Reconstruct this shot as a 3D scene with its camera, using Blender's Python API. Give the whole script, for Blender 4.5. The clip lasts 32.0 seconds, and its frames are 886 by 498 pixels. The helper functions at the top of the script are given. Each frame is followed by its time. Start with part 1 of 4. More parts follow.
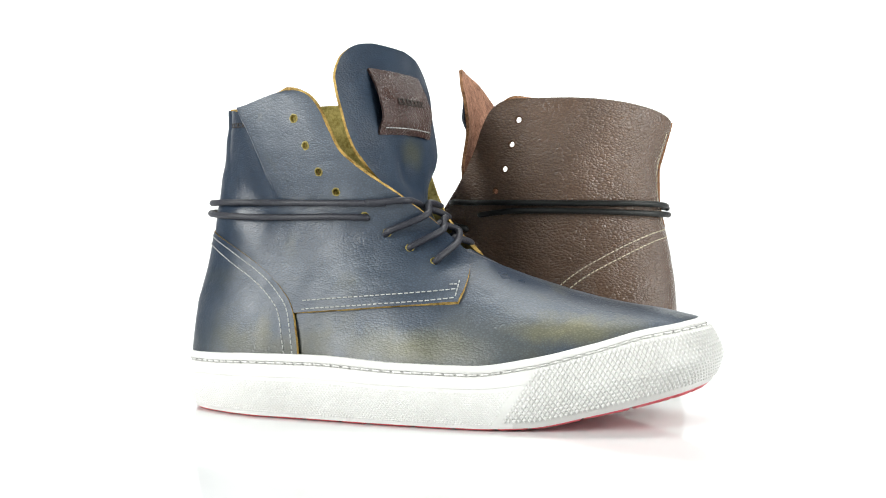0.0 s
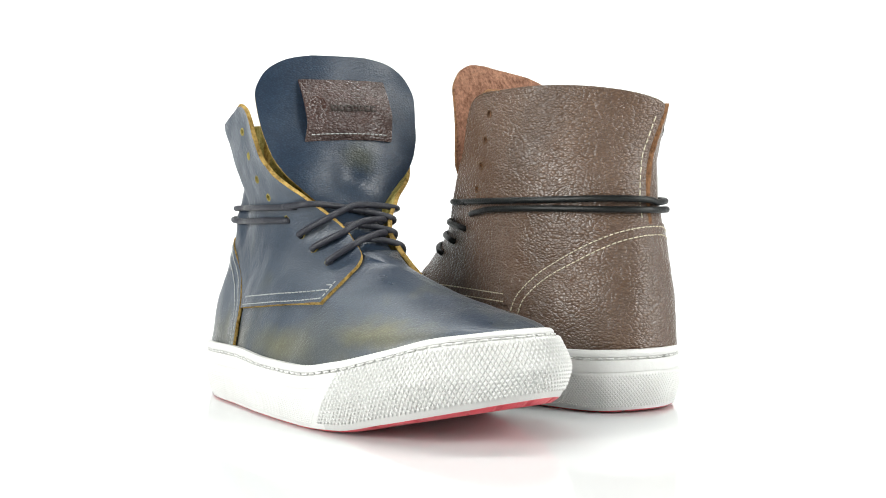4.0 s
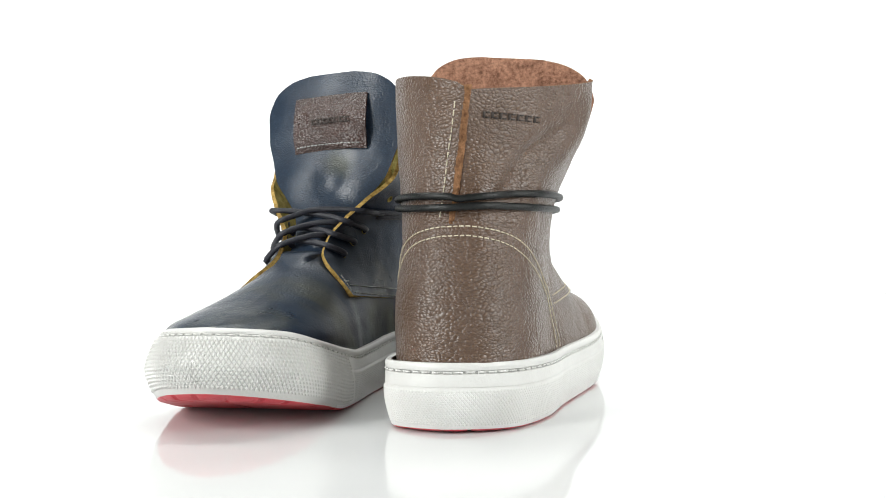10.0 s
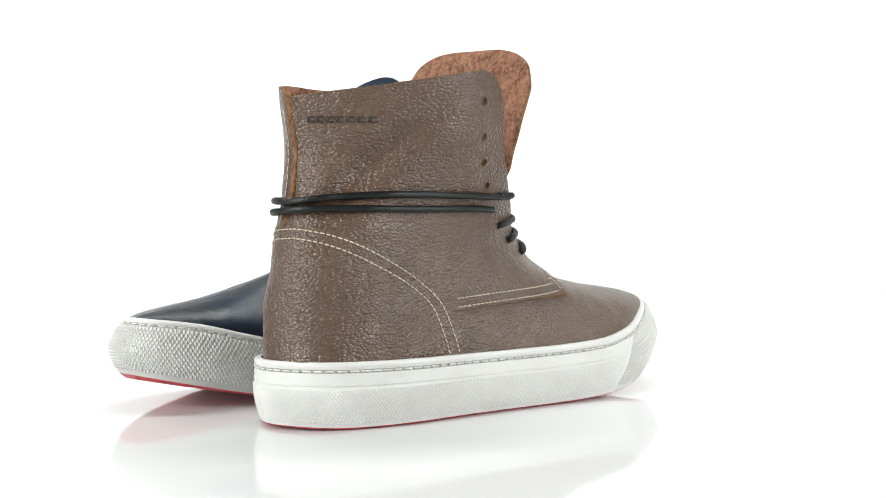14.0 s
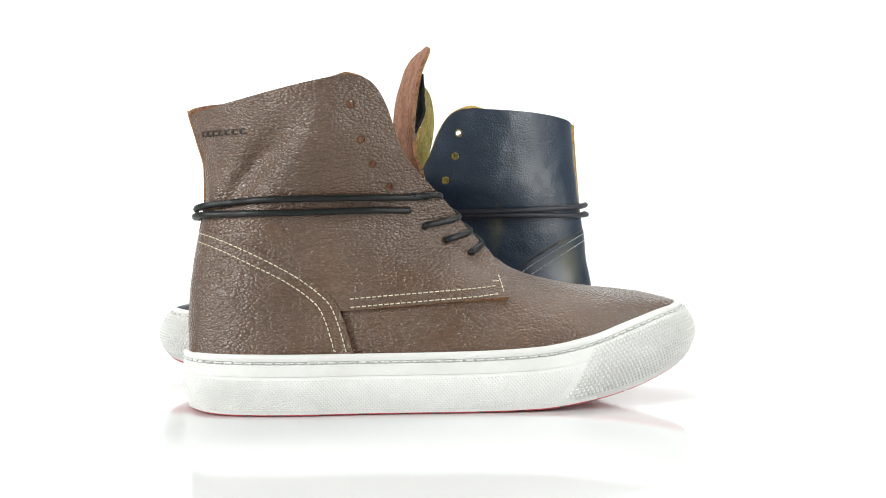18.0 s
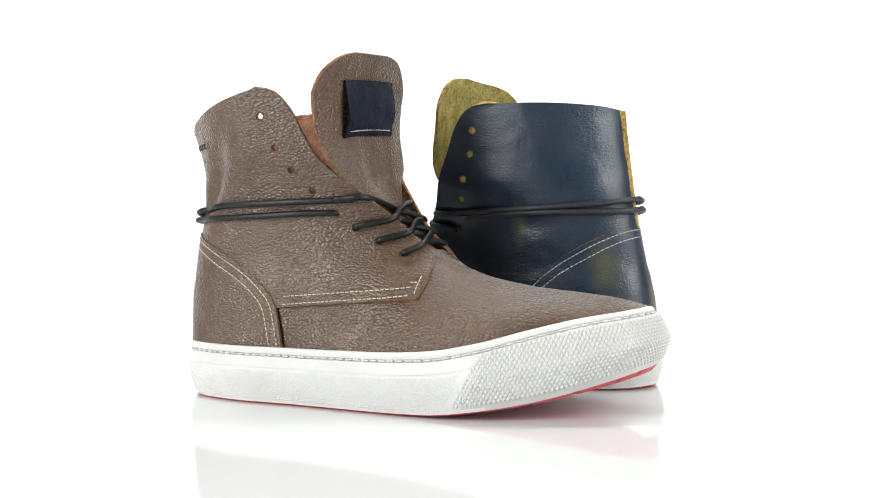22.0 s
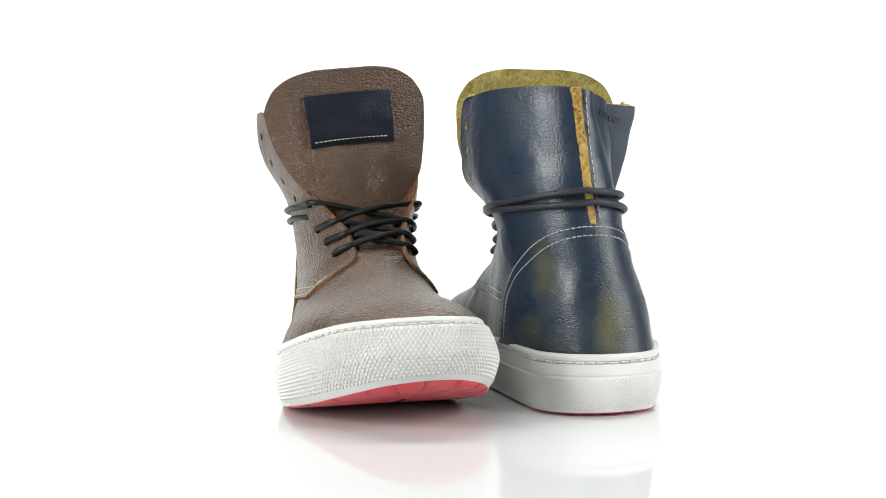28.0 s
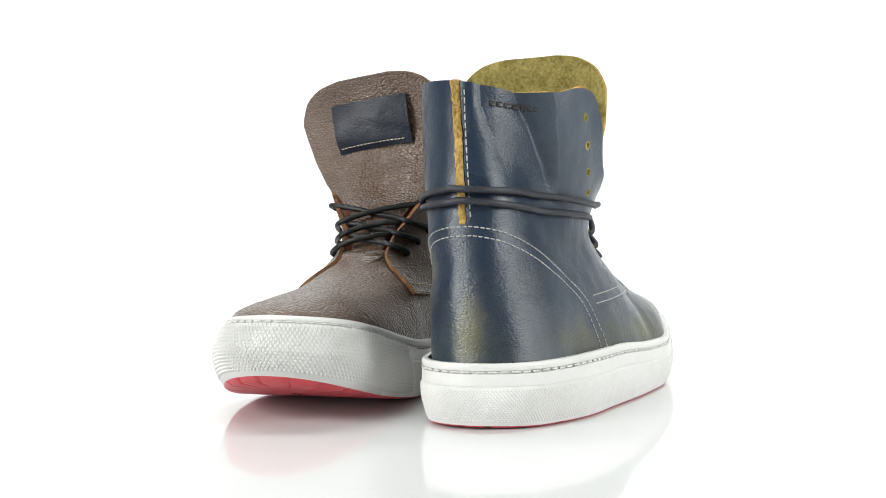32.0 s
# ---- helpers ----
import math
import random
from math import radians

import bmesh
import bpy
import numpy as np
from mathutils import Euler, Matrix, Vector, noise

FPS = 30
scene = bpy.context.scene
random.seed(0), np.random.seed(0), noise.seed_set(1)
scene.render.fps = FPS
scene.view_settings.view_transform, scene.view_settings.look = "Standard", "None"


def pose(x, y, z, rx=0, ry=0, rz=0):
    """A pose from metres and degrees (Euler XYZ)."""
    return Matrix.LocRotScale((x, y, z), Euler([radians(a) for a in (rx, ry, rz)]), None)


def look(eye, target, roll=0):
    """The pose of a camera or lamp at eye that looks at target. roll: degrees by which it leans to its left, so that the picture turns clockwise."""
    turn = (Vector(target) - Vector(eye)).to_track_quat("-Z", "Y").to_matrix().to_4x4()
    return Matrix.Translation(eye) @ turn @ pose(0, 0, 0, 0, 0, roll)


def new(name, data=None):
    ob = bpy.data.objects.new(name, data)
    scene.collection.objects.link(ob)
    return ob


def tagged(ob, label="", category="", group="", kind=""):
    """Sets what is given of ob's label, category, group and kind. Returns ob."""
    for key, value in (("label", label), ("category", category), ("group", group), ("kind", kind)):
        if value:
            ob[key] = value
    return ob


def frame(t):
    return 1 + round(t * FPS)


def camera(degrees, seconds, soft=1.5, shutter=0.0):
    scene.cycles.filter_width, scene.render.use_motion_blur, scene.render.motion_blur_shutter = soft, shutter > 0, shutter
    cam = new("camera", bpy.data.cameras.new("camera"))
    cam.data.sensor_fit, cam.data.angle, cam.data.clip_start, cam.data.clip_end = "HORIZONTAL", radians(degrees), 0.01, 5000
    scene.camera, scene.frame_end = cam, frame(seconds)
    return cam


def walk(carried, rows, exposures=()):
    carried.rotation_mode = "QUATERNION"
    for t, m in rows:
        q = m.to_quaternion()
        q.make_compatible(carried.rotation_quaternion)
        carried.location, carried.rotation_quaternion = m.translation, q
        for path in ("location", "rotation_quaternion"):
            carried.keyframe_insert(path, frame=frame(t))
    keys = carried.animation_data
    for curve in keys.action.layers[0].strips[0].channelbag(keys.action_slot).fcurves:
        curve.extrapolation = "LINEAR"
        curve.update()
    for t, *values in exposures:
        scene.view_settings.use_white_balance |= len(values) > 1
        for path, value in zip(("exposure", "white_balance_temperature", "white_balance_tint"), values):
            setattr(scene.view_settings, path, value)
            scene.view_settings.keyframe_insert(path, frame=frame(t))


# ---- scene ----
from mathutils.bvhtree import BVHTree

# The axis of the slow turntable is the world's origin; the floor is z = 0.
CAM_DIST, CAM_HEIGHT = 0.63, 0.0874
SPIN = 8.5844          # degrees a second, clockwise from above

cam = camera(47.53, 32.0, soft=1.0)
CAM_POSE = look((0, -CAM_DIST, CAM_HEIGHT), (0.00978, -CAM_DIST + 1, CAM_HEIGHT + 0.0020), -0.75)
walk(cam, [(0.0, CAM_POSE), (32.0, CAM_POSE)], [(0.0, 0.18), (3.5, 0.18), (6.0, -0.03), (14.0, -0.08), (18.0, 0.0), (23.0, 0.0), (28.0, -0.08), (32.0, -0.05)])

# ---- light: a white studio with softboxes at both sides and above ----
world = bpy.data.worlds.new("world")
scene.world = world
world.use_nodes = True
world.node_tree.nodes["Background"].inputs[0].default_value = (0.97, 1.0, 0.985, 1)
world.node_tree.nodes["Background"].inputs[1].default_value = 0.14


def softbox(name, eye, target, wide, high, power):
    data = bpy.data.lights.new(name, "AREA")
    data.shape, data.size, data.size_y, data.energy = "RECTANGLE", wide, high, power
    data.color = (0.985, 1.0, 0.97)
    ob = new(name, data)
    ob.matrix_world = look(eye, target)
    return ob


softbox("softbox_side", (1.05, -0.30, 0.42), (0, 0, 0.10), 0.30, 0.9, 4.0)
softbox("softbox_front", (-1.42, -1.02, 0.72), (0, 0, 0.1), 0.60, 1.20, 42.0)
softbox("softbox_front", (1.45, -0.98, 0.72), (0, 0, 0.1), 0.60, 1.20, 26.0)
softbox("softbox_top", (0, 0.25, 1.5), (0, 0.2, 0), 1.0, 0.4, 4)
softbox("softbox_backdrop", (0, 0.7, 2.2), (0, 1.7, 0.3), 3.6, 0.6, 72)


# ---- materials ----
def material(name):
    m = bpy.data.materials.new(name)
    m.use_nodes = True
    nt = m.node_tree
    return m, nt, nt.nodes["Principled BSDF"]


def node(nt, kind, **values):
    n = nt.nodes.new(kind)
    for key, value in values.items():
        n.inputs[key.replace("_", " ")].default_value = value
    return n


def ramp(nt, fac, stops):
    n = nt.nodes.new("ShaderNodeValToRGB")
    while len(n.color_ramp.elements) < len(stops):
        n.color_ramp.elements.new(0.5)
    for e, (at, c) in zip(n.color_ramp.elements, stops):
        e.position, e.color = at, (*c, 1)
    nt.links.new(fac, n.inputs[0])
    return n


def mixed(nt, fac, a, b, how="MIX"):
    n = nt.nodes.new("ShaderNodeMix")
    n.data_type, n.blend_type = "RGBA", how
    if isinstance(fac, (int, float)):
        n.inputs[0].default_value = fac
    else:
        nt.links.new(fac, n.inputs[0])
    for at, c in ((6, a), (7, b)):
        if isinstance(c, tuple):
            n.inputs[at].default_value = (*c, 1)
        else:
            nt.links.new(c, n.inputs[at])
    return n.outputs[2]


def scaled(nt, co, x, y, z):
    n = nt.nodes.new("ShaderNodeVectorMath")
    n.operation = "MULTIPLY"
    n.inputs[1].default_value = (x, y, z)
    nt.links.new(co, n.inputs[0])
    return n.outputs[0]


def warped(nt, co, scale, amount):
    n = node(nt, "ShaderNodeTexNoise", Scale=scale, Detail=2.0)
    nt.links.new(co, n.inputs["Vector"])
    v = nt.nodes.new("ShaderNodeVectorMath")
    v.operation = "MULTIPLY_ADD"
    v.inputs[1].default_value = (amount,) * 3
    nt.links.new(n.outputs["Color"], v.inputs[0])
    nt.links.new(co, v.inputs[2])
    return v.outputs[0]


def maths(nt, how, *values):
    n = nt.nodes.new("ShaderNodeMath")
    n.operation = how
    for k, v in enumerate(values):
        if isinstance(v, (int, float)):
            n.inputs[k].default_value = v
        else:
            nt.links.new(v, n.inputs[k])
    return n.outputs[0]


def spot(nt, co, centre, size, rough=0.5):
    """One uneven mark: 1 in its middle, 0 outside."""
    d = nt.nodes.new("ShaderNodeVectorMath")
    d.operation = "SUBTRACT"
    nt.links.new(warped(nt, warped(nt, co, 60.0, 0.024 * rough), 300.0, 0.010 * rough), d.inputs[0])
    d.inputs[1].default_value = tuple(c + 0.017 * rough for c in centre)
    q = nt.nodes.new("ShaderNodeVectorMath")
    q.operation = "LENGTH"
    nt.links.new(scaled(nt, d.outputs[0], *(1 / v for v in size)), q.inputs[0])
    m = node(nt, "ShaderNodeMapRange", From_Min=1.0, From_Max=0.2, To_Min=0.0, To_Max=1.0)
    nt.links.new(q.outputs["Value"], m.inputs["Value"])
    return m.outputs[0]


def leather(name, dark, mid, light, cell, relief, rough, worn=None, gloss=0.5, lit_colour=None, marks=(), vein=(0.70, 0.66, 0.64), stretch=(0.74, 0.74, 1.22), even=0.45):
    m, nt, b = material(name)
    b.inputs["Specular IOR Level"].default_value = 0.0
    link = nt.links.new
    co = nt.nodes.new("ShaderNodeTexCoord").outputs["Object"]
    bent = warped(nt, warped(nt, co, 50.0, 0.006), 230.0, cell * 0.8)
    flat = scaled(nt, bent, *stretch)
    big = node(nt, "ShaderNodeTexNoise", Scale=22.0, Detail=5.0, Roughness=0.6)
    link(co, big.inputs["Vector"])
    fine = node(nt, "ShaderNodeTexNoise", Scale=1100.0, Detail=3.0)
    link(co, fine.inputs["Vector"])
    area = node(nt, "ShaderNodeTexNoise", Scale=38.0, Detail=2.0)
    link(co, area.inputs["Vector"])
    how_much = node(nt, "ShaderNodeMapRange", From_Min=0.3, From_Max=0.7, To_Min=even, To_Max=1.0)
    link(area.outputs["Fac"], how_much.inputs["Value"])
    # flat pebbles of two sizes between narrow creases
    plates, domes = [], []
    for c in (cell, cell * 0.52):
        mound = nt.nodes.new("ShaderNodeTexVoronoi")
        mound.inputs["Scale"].default_value = 1 / c
        link(flat, mound.inputs["Vector"])
        d = maths(nt, "MULTIPLY", mound.outputs["Distance"], 1.2)
        domes.append(maths(nt, "SUBTRACT", 1.0, maths(nt, "MULTIPLY", d, d)))
        edge = nt.nodes.new("ShaderNodeTexVoronoi")
        edge.feature = "DISTANCE_TO_EDGE"
        edge.inputs["Scale"].default_value = 1 / c
        edge.inputs["Randomness"].default_value = 1.0
        link(flat, edge.inputs["Vector"])
        p = node(nt, "ShaderNodeMapRange", From_Min=0.0, From_Max=0.34, To_Min=0.0, To_Max=1.0)
        p.interpolation_type = "SMOOTHSTEP"
        link(edge.outputs["Distance"], p.inputs["Value"])
        plates.append(p.outputs[0])
    folds = node(nt, "ShaderNodeTexNoise", Scale=0.45 / cell, Detail=3.0, Roughness=0.6, Distortion=0.6)
    link(scaled(nt, bent, 0.5, 0.5, 1.8), folds.inputs["Vector"])
    coarse = maths(nt, "MULTIPLY_ADD", domes[0], 0.85, maths(nt, "MULTIPLY", plates[0], 0.22))
    pebbles = maths(nt, "MULTIPLY_ADD", maths(nt, "ADD", domes[1], plates[1]), 0.05, coarse)
    height = maths(nt, "MULTIPLY_ADD", pebbles, how_much.outputs[0], maths(nt, "MULTIPLY", folds.outputs["Fac"], 0.5))
    height = maths(nt, "MULTIPLY_ADD", fine.outputs["Fac"], 0.06, height)
    col = ramp(nt, big.outputs["Fac"], [(0.3, dark), (0.52, mid), (0.75, light)]).outputs[0]
    sep = nt.nodes.new("ShaderNodeSeparateXYZ")
    link(co, sep.inputs[0])
    # stronger light on the -y side, painted in as a paler colour
    if lit_colour:
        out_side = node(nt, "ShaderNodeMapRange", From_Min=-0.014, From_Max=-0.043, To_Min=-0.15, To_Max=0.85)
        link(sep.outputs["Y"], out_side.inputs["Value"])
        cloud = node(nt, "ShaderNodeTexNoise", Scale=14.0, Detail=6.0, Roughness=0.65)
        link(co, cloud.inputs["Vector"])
        side_lit = ramp(nt, maths(nt, "MULTIPLY_ADD", cloud.outputs["Fac"], 0.9, out_side.outputs[0]), [(0.36, (0, 0, 0)), (1.08, (0.95, 0.95, 0.95))])
        col = mixed(nt, side_lit.outputs[0], col, lit_colour)
    # rubbed speckle of the finish
    rub = node(nt, "ShaderNodeTexNoise", Scale=320.0, Detail=5.0, Roughness=0.75)
    link(scaled(nt, bent, 0.7, 0.7, 1.2), rub.inputs["Vector"])
    speck = ramp(nt, rub.outputs["Fac"], [(0.36, (0.90, 0.90, 0.90)), (0.50, (1, 1, 1)), (0.66, (1.10, 1.09, 1.07))])
    col = mixed(nt, 1.0, col, speck.outputs[0], "MULTIPLY")
    if worn:
        wear = node(nt, "ShaderNodeTexNoise", Scale=16.0, Detail=4.0, Roughness=0.55, Distortion=0.6)
        link(co, wear.inputs["Vector"])
        low = node(nt, "ShaderNodeMapRange", From_Min=0.03, From_Max=0.10, To_Min=0.10, To_Max=-0.08)
        link(sep.outputs["Z"], low.inputs["Value"])
        mask = ramp(nt, maths(nt, "ADD", wear.outputs["Fac"], low.outputs[0]), [(0.54, (0, 0, 0)), (0.76, (0.8, 0.8, 0.8))])
        col = mixed(nt, mask.outputs[0], col, worn)
    for centre, size, colour, amount in marks:
        col = mixed(nt, maths(nt, "MULTIPLY", spot(nt, co, centre, size), amount), col, colour)
    groove = mixed(nt, 1.0, col, vein, "MULTIPLY")
    link(mixed(nt, plates[0], groove, col), b.inputs["Base Color"])
    bump = nt.nodes.new("ShaderNodeBump")
    bump.inputs["Strength"].default_value = 1.0
    bump.inputs["Distance"].default_value = relief
    link(height, bump.inputs["Height"])
    # broader creases of worn leather
    soft = node(nt, "ShaderNodeTexNoise", Scale=85.0, Detail=4.0, Roughness=0.55, Distortion=0.8)
    link(scaled(nt, bent, 0.8, 0.8, 1.2), soft.inputs["Vector"])
    broad = nt.nodes.new("ShaderNodeBump")
    broad.inputs["Distance"].default_value = 0.0005
    link(how_much.outputs[0], broad.inputs["Strength"])
    link(soft.outputs["Fac"], broad.inputs["Height"])
    link(broad.outputs[0], bump.inputs["Normal"])
    link(bump.outputs[0], b.inputs["Normal"])
    rr = node(nt, "ShaderNodeMapRange", From_Min=0.3, From_Max=0.7, To_Min=rough - 0.05, To_Max=rough + 0.09)
    link(area.outputs["Fac"], rr.inputs["Value"])
    shine = nt.nodes.new("ShaderNodeBsdfGlossy")
    link(maths(nt, "MULTIPLY_ADD", side_lit.outputs[0], 0.12, rr.outputs[0]) if lit_colour else rr.outputs[0], shine.inputs["Roughness"])
    link(bump.outputs[0], shine.inputs["Normal"])
    fres = node(nt, "ShaderNodeFresnel", IOR=1.5)
    link(bump.outputs[0], fres.inputs["Normal"])
    both = nt.nodes.new("ShaderNodeMixShader")
    # more sheen where the side light is painted in
    sheen = maths(nt, "MULTIPLY_ADD", side_lit.outputs[0], 0.35, 0.50) if lit_colour else 1.0 * gloss
    link(maths(nt, "MULTIPLY_ADD", fres.outputs[0], sheen, 0.06 * gloss), both.inputs[0])
    link(b.outputs[0], both.inputs[1])
    link(shine.outputs[0], both.inputs[2])
    link(both.outputs[0], nt.nodes["Material Output"].inputs["Surface"])
    return m


def suede(name, dark, light, scale=700.0):
    m, nt, b = material(name)
    co = nt.nodes.new("ShaderNodeTexCoord").outputs["Object"]
    n1 = node(nt, "ShaderNodeTexNoise", Scale=scale, Detail=4.0, Roughness=0.7)
    n2 = node(nt, "ShaderNodeTexNoise", Scale=120.0, Detail=3.0)
    nt.links.new(co, n1.inputs["Vector"])
    nt.links.new(co, n2.inputs["Vector"])
    mix = nt.nodes.new("ShaderNodeMath")
    mix.operation = "MULTIPLY_ADD"
    mix.inputs[1].default_value = 0.6
    nt.links.new(n1.outputs["Fac"], mix.inputs[0])
    half = nt.nodes.new("ShaderNodeMath")
    half.operation = "MULTIPLY"
    half.inputs[1].default_value = 0.4
    nt.links.new(n2.outputs["Fac"], half.inputs[0])
    nt.links.new(half.outputs[0], mix.inputs[2])
    nt.links.new(ramp(nt, mix.outputs[0], [(0.35, dark), (0.65, light)]).outputs[0], b.inputs["Base Color"])
    bump = nt.nodes.new("ShaderNodeBump")
    bump.inputs["Distance"].default_value = 0.0008
    nt.links.new(n1.outputs["Fac"], bump.inputs["Height"])
    nt.links.new(bump.outputs[0], b.inputs["Normal"])
    b.inputs["Roughness"].default_value = 0.95
    b.inputs["Specular IOR Level"].default_value = 0.15
    return m


def rubber(name, colour, stain, amount):
    m, nt, b = material(name)
    co = nt.nodes.new("ShaderNodeTexCoord").outputs["Object"]
    n1 = node(nt, "ShaderNodeTexNoise", Scale=35.0, Detail=6.0, Roughness=0.65)
    n2 = node(nt, "ShaderNodeTexNoise", Scale=600.0, Detail=2.0)
    nt.links.new(co, n1.inputs["Vector"])
    nt.links.new(co, n2.inputs["Vector"])
    mask = ramp(nt, n1.outputs["Fac"], [(0.45, (0, 0, 0)), (0.8, (amount,) * 3)])
    nt.links.new(mixed(nt, mask.outputs[0], colour, stain), b.inputs["Base Color"])
    bump = nt.nodes.new("ShaderNodeBump")
    bump.inputs["Distance"].default_value = 0.0002
    nt.links.new(n2.outputs["Fac"], bump.inputs["Height"])
    nt.links.new(bump.outputs[0], b.inputs["Normal"])
    b.inputs["Roughness"].default_value = 0.42
    return m


def plain(name, colour, rough, fine=500.0, gloss=0.4):
    m, nt, b = material(name)
    b.inputs["Specular IOR Level"].default_value = gloss
    co = nt.nodes.new("ShaderNodeTexCoord").outputs["Object"]
    n1 = node(nt, "ShaderNodeTexNoise", Scale=fine, Detail=3.0)
    nt.links.new(co, n1.inputs["Vector"])
    lo = tuple(c * 0.75 for c in colour)
    hi = tuple(min(1, c * 1.2) for c in colour)
    nt.links.new(ramp(nt, n1.outputs["Fac"], [(0.3, lo), (0.7, hi)]).outputs[0], b.inputs["Base Color"])
    b.inputs["Roughness"].default_value = rough
    bump = nt.nodes.new("ShaderNodeBump")
    bump.inputs["Distance"].default_value = 0.0003
    nt.links.new(n1.outputs["Fac"], bump.inputs["Height"])
    nt.links.new(bump.outputs[0], b.inputs["Normal"])
    return m


STAIN = (0.125, 0.125, 0.062)
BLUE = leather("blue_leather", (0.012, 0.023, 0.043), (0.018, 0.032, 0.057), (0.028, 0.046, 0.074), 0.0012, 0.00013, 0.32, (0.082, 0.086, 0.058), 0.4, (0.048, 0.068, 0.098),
               (((0.064, -0.06, 0.162), (0.004, 0.03, 0.005), (0.34, 0.36, 0.27), 0.95),
                ((0.235, -0.04, 0.048), (0.040, 0.03, 0.009), (0.20, 0.19, 0.09), 0.65),
                ((0.150, -0.06, 0.040), (0.045, 0.03, 0.012), STAIN, 0.70),
                ((0.042, -0.05, 0.042), (0.018, 0.03, 0.013), STAIN, 0.55),
                ((0.066, -0.05, 0.046), (0.007, 0.03, 0.016), STAIN, 0.70),
                ((0.078, -0.05, 0.091), (0.009, 0.03, 0.018), STAIN, 0.60),
                ((0.006, 0.005, 0.047), (0.020, 0.011, 0.025), STAIN, 0.75),
                ((0.030, 0.034, 0.076), (0.014, 0.013, 0.022), STAIN, 0.55),
                ((0.082, 0.046, 0.102), (0.006, 0.02, 0.018), STAIN, 0.50),
                ((0.229, -0.03, 0.053), (0.0012, 0.02, 0.0008), (0.02, 0.02, 0.02), 0.9),
                ((0.216, -0.03, 0.052), (0.0012, 0.02, 0.0008), (0.02, 0.02, 0.02), 0.9),
                ((0.0164, 0.0093, 0.072), (0.0016, 0.002, 0.0014), (0.45, 0.45, 0.40), 0.8)))
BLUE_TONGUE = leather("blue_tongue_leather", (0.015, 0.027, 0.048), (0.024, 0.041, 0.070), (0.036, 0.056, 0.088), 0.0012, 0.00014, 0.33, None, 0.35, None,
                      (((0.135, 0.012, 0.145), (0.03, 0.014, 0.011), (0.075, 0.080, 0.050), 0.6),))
BROWN = leather("brown_leather", (0.078, 0.041, 0.021), (0.104, 0.056, 0.030), (0.132, 0.075, 0.043), 0.0016, 0.00046, 0.41, None, 0.74, vein=(0.64, 0.57, 0.51), even=0.72)
PATCH_BROWN = leather("patch_brown_leather", (0.040, 0.020, 0.016), (0.060, 0.031, 0.025), (0.095, 0.053, 0.043), 0.0016, 0.0006, 0.31, None, 0.6, vein=(0.6, 0.55, 0.55))
PATCH_BLUE = leather("patch_navy_leather", (0.004, 0.007, 0.016), (0.007, 0.011, 0.024), (0.012, 0.018, 0.034), 0.0016, 0.00025, 0.44, None, 0.25)
OLIVE = suede("olive_suede", (0.13, 0.10, 0.025), (0.38, 0.32, 0.11), 520.0)
TAN = suede("tan_suede", (0.11, 0.050, 0.032), (0.38, 0.20, 0.13), 480.0)
EDGE_YELLOW = suede("yellow_raw_edge", (0.12, 0.07, 0.016), (0.52, 0.35, 0.11), 480.0)
EDGE_TAN = suede("tan_raw_edge", (0.07, 0.032, 0.016), (0.29, 0.150, 0.075), 480.0)
RIM_BROWN = suede("punched_brown_rim", (0.06, 0.035, 0.022), (0.11, 0.066, 0.042), 480.0)
WHITE = rubber("white_rubber", (0.61, 0.61, 0.595), (0.48, 0.465, 0.45), 0.5)
GREYER = rubber("greyer_white_rubber", (0.50, 0.50, 0.485), (0.41, 0.40, 0.385), 0.6)
PINK = rubber("pink_rubber", (0.52, 0.042, 0.058), (0.52, 0.15, 0.16), 0.5)
THREAD_WHITE = plain("white_thread", (0.38, 0.39, 0.38), 0.7)
THREAD_CREAM = plain("cream_thread", (0.55, 0.49, 0.37), 0.7)
THREAD_SOLE = plain("white_sole_thread", (0.62, 0.62, 0.60), 0.6)
LACE_GREY = plain("slate_waxed_cord", (0.024, 0.025, 0.033), 0.45, 900.0, 0.3)
LACE_BLACK = plain("black_waxed_cord", (0.006, 0.007, 0.007), 0.40, 900.0, 0.3)
MARK = plain("embossed_mark", (0.031, 0.023, 0.019), 0.7)
INSOLE = plain("insole_board", (0.055, 0.038, 0.026), 0.8)


def studio_white(name, rough, gloss, ior, shade):
    m, nt, b = material(name)
    b.inputs["Roughness"].default_value = rough
    b.inputs["Specular IOR Level"].default_value = gloss
    b.inputs["IOR"].default_value = ior
    n1 = node(nt, "ShaderNodeTexNoise", Scale=3.0, Detail=3.0)
    nt.links.new(ramp(nt, n1.outputs["Fac"], [(0.3, (shade, shade * 1.012, shade * 1.02)), (0.7, (shade * 1.04, shade * 1.05, shade * 1.06))]).outputs[0], b.inputs["Base Color"])
    return m


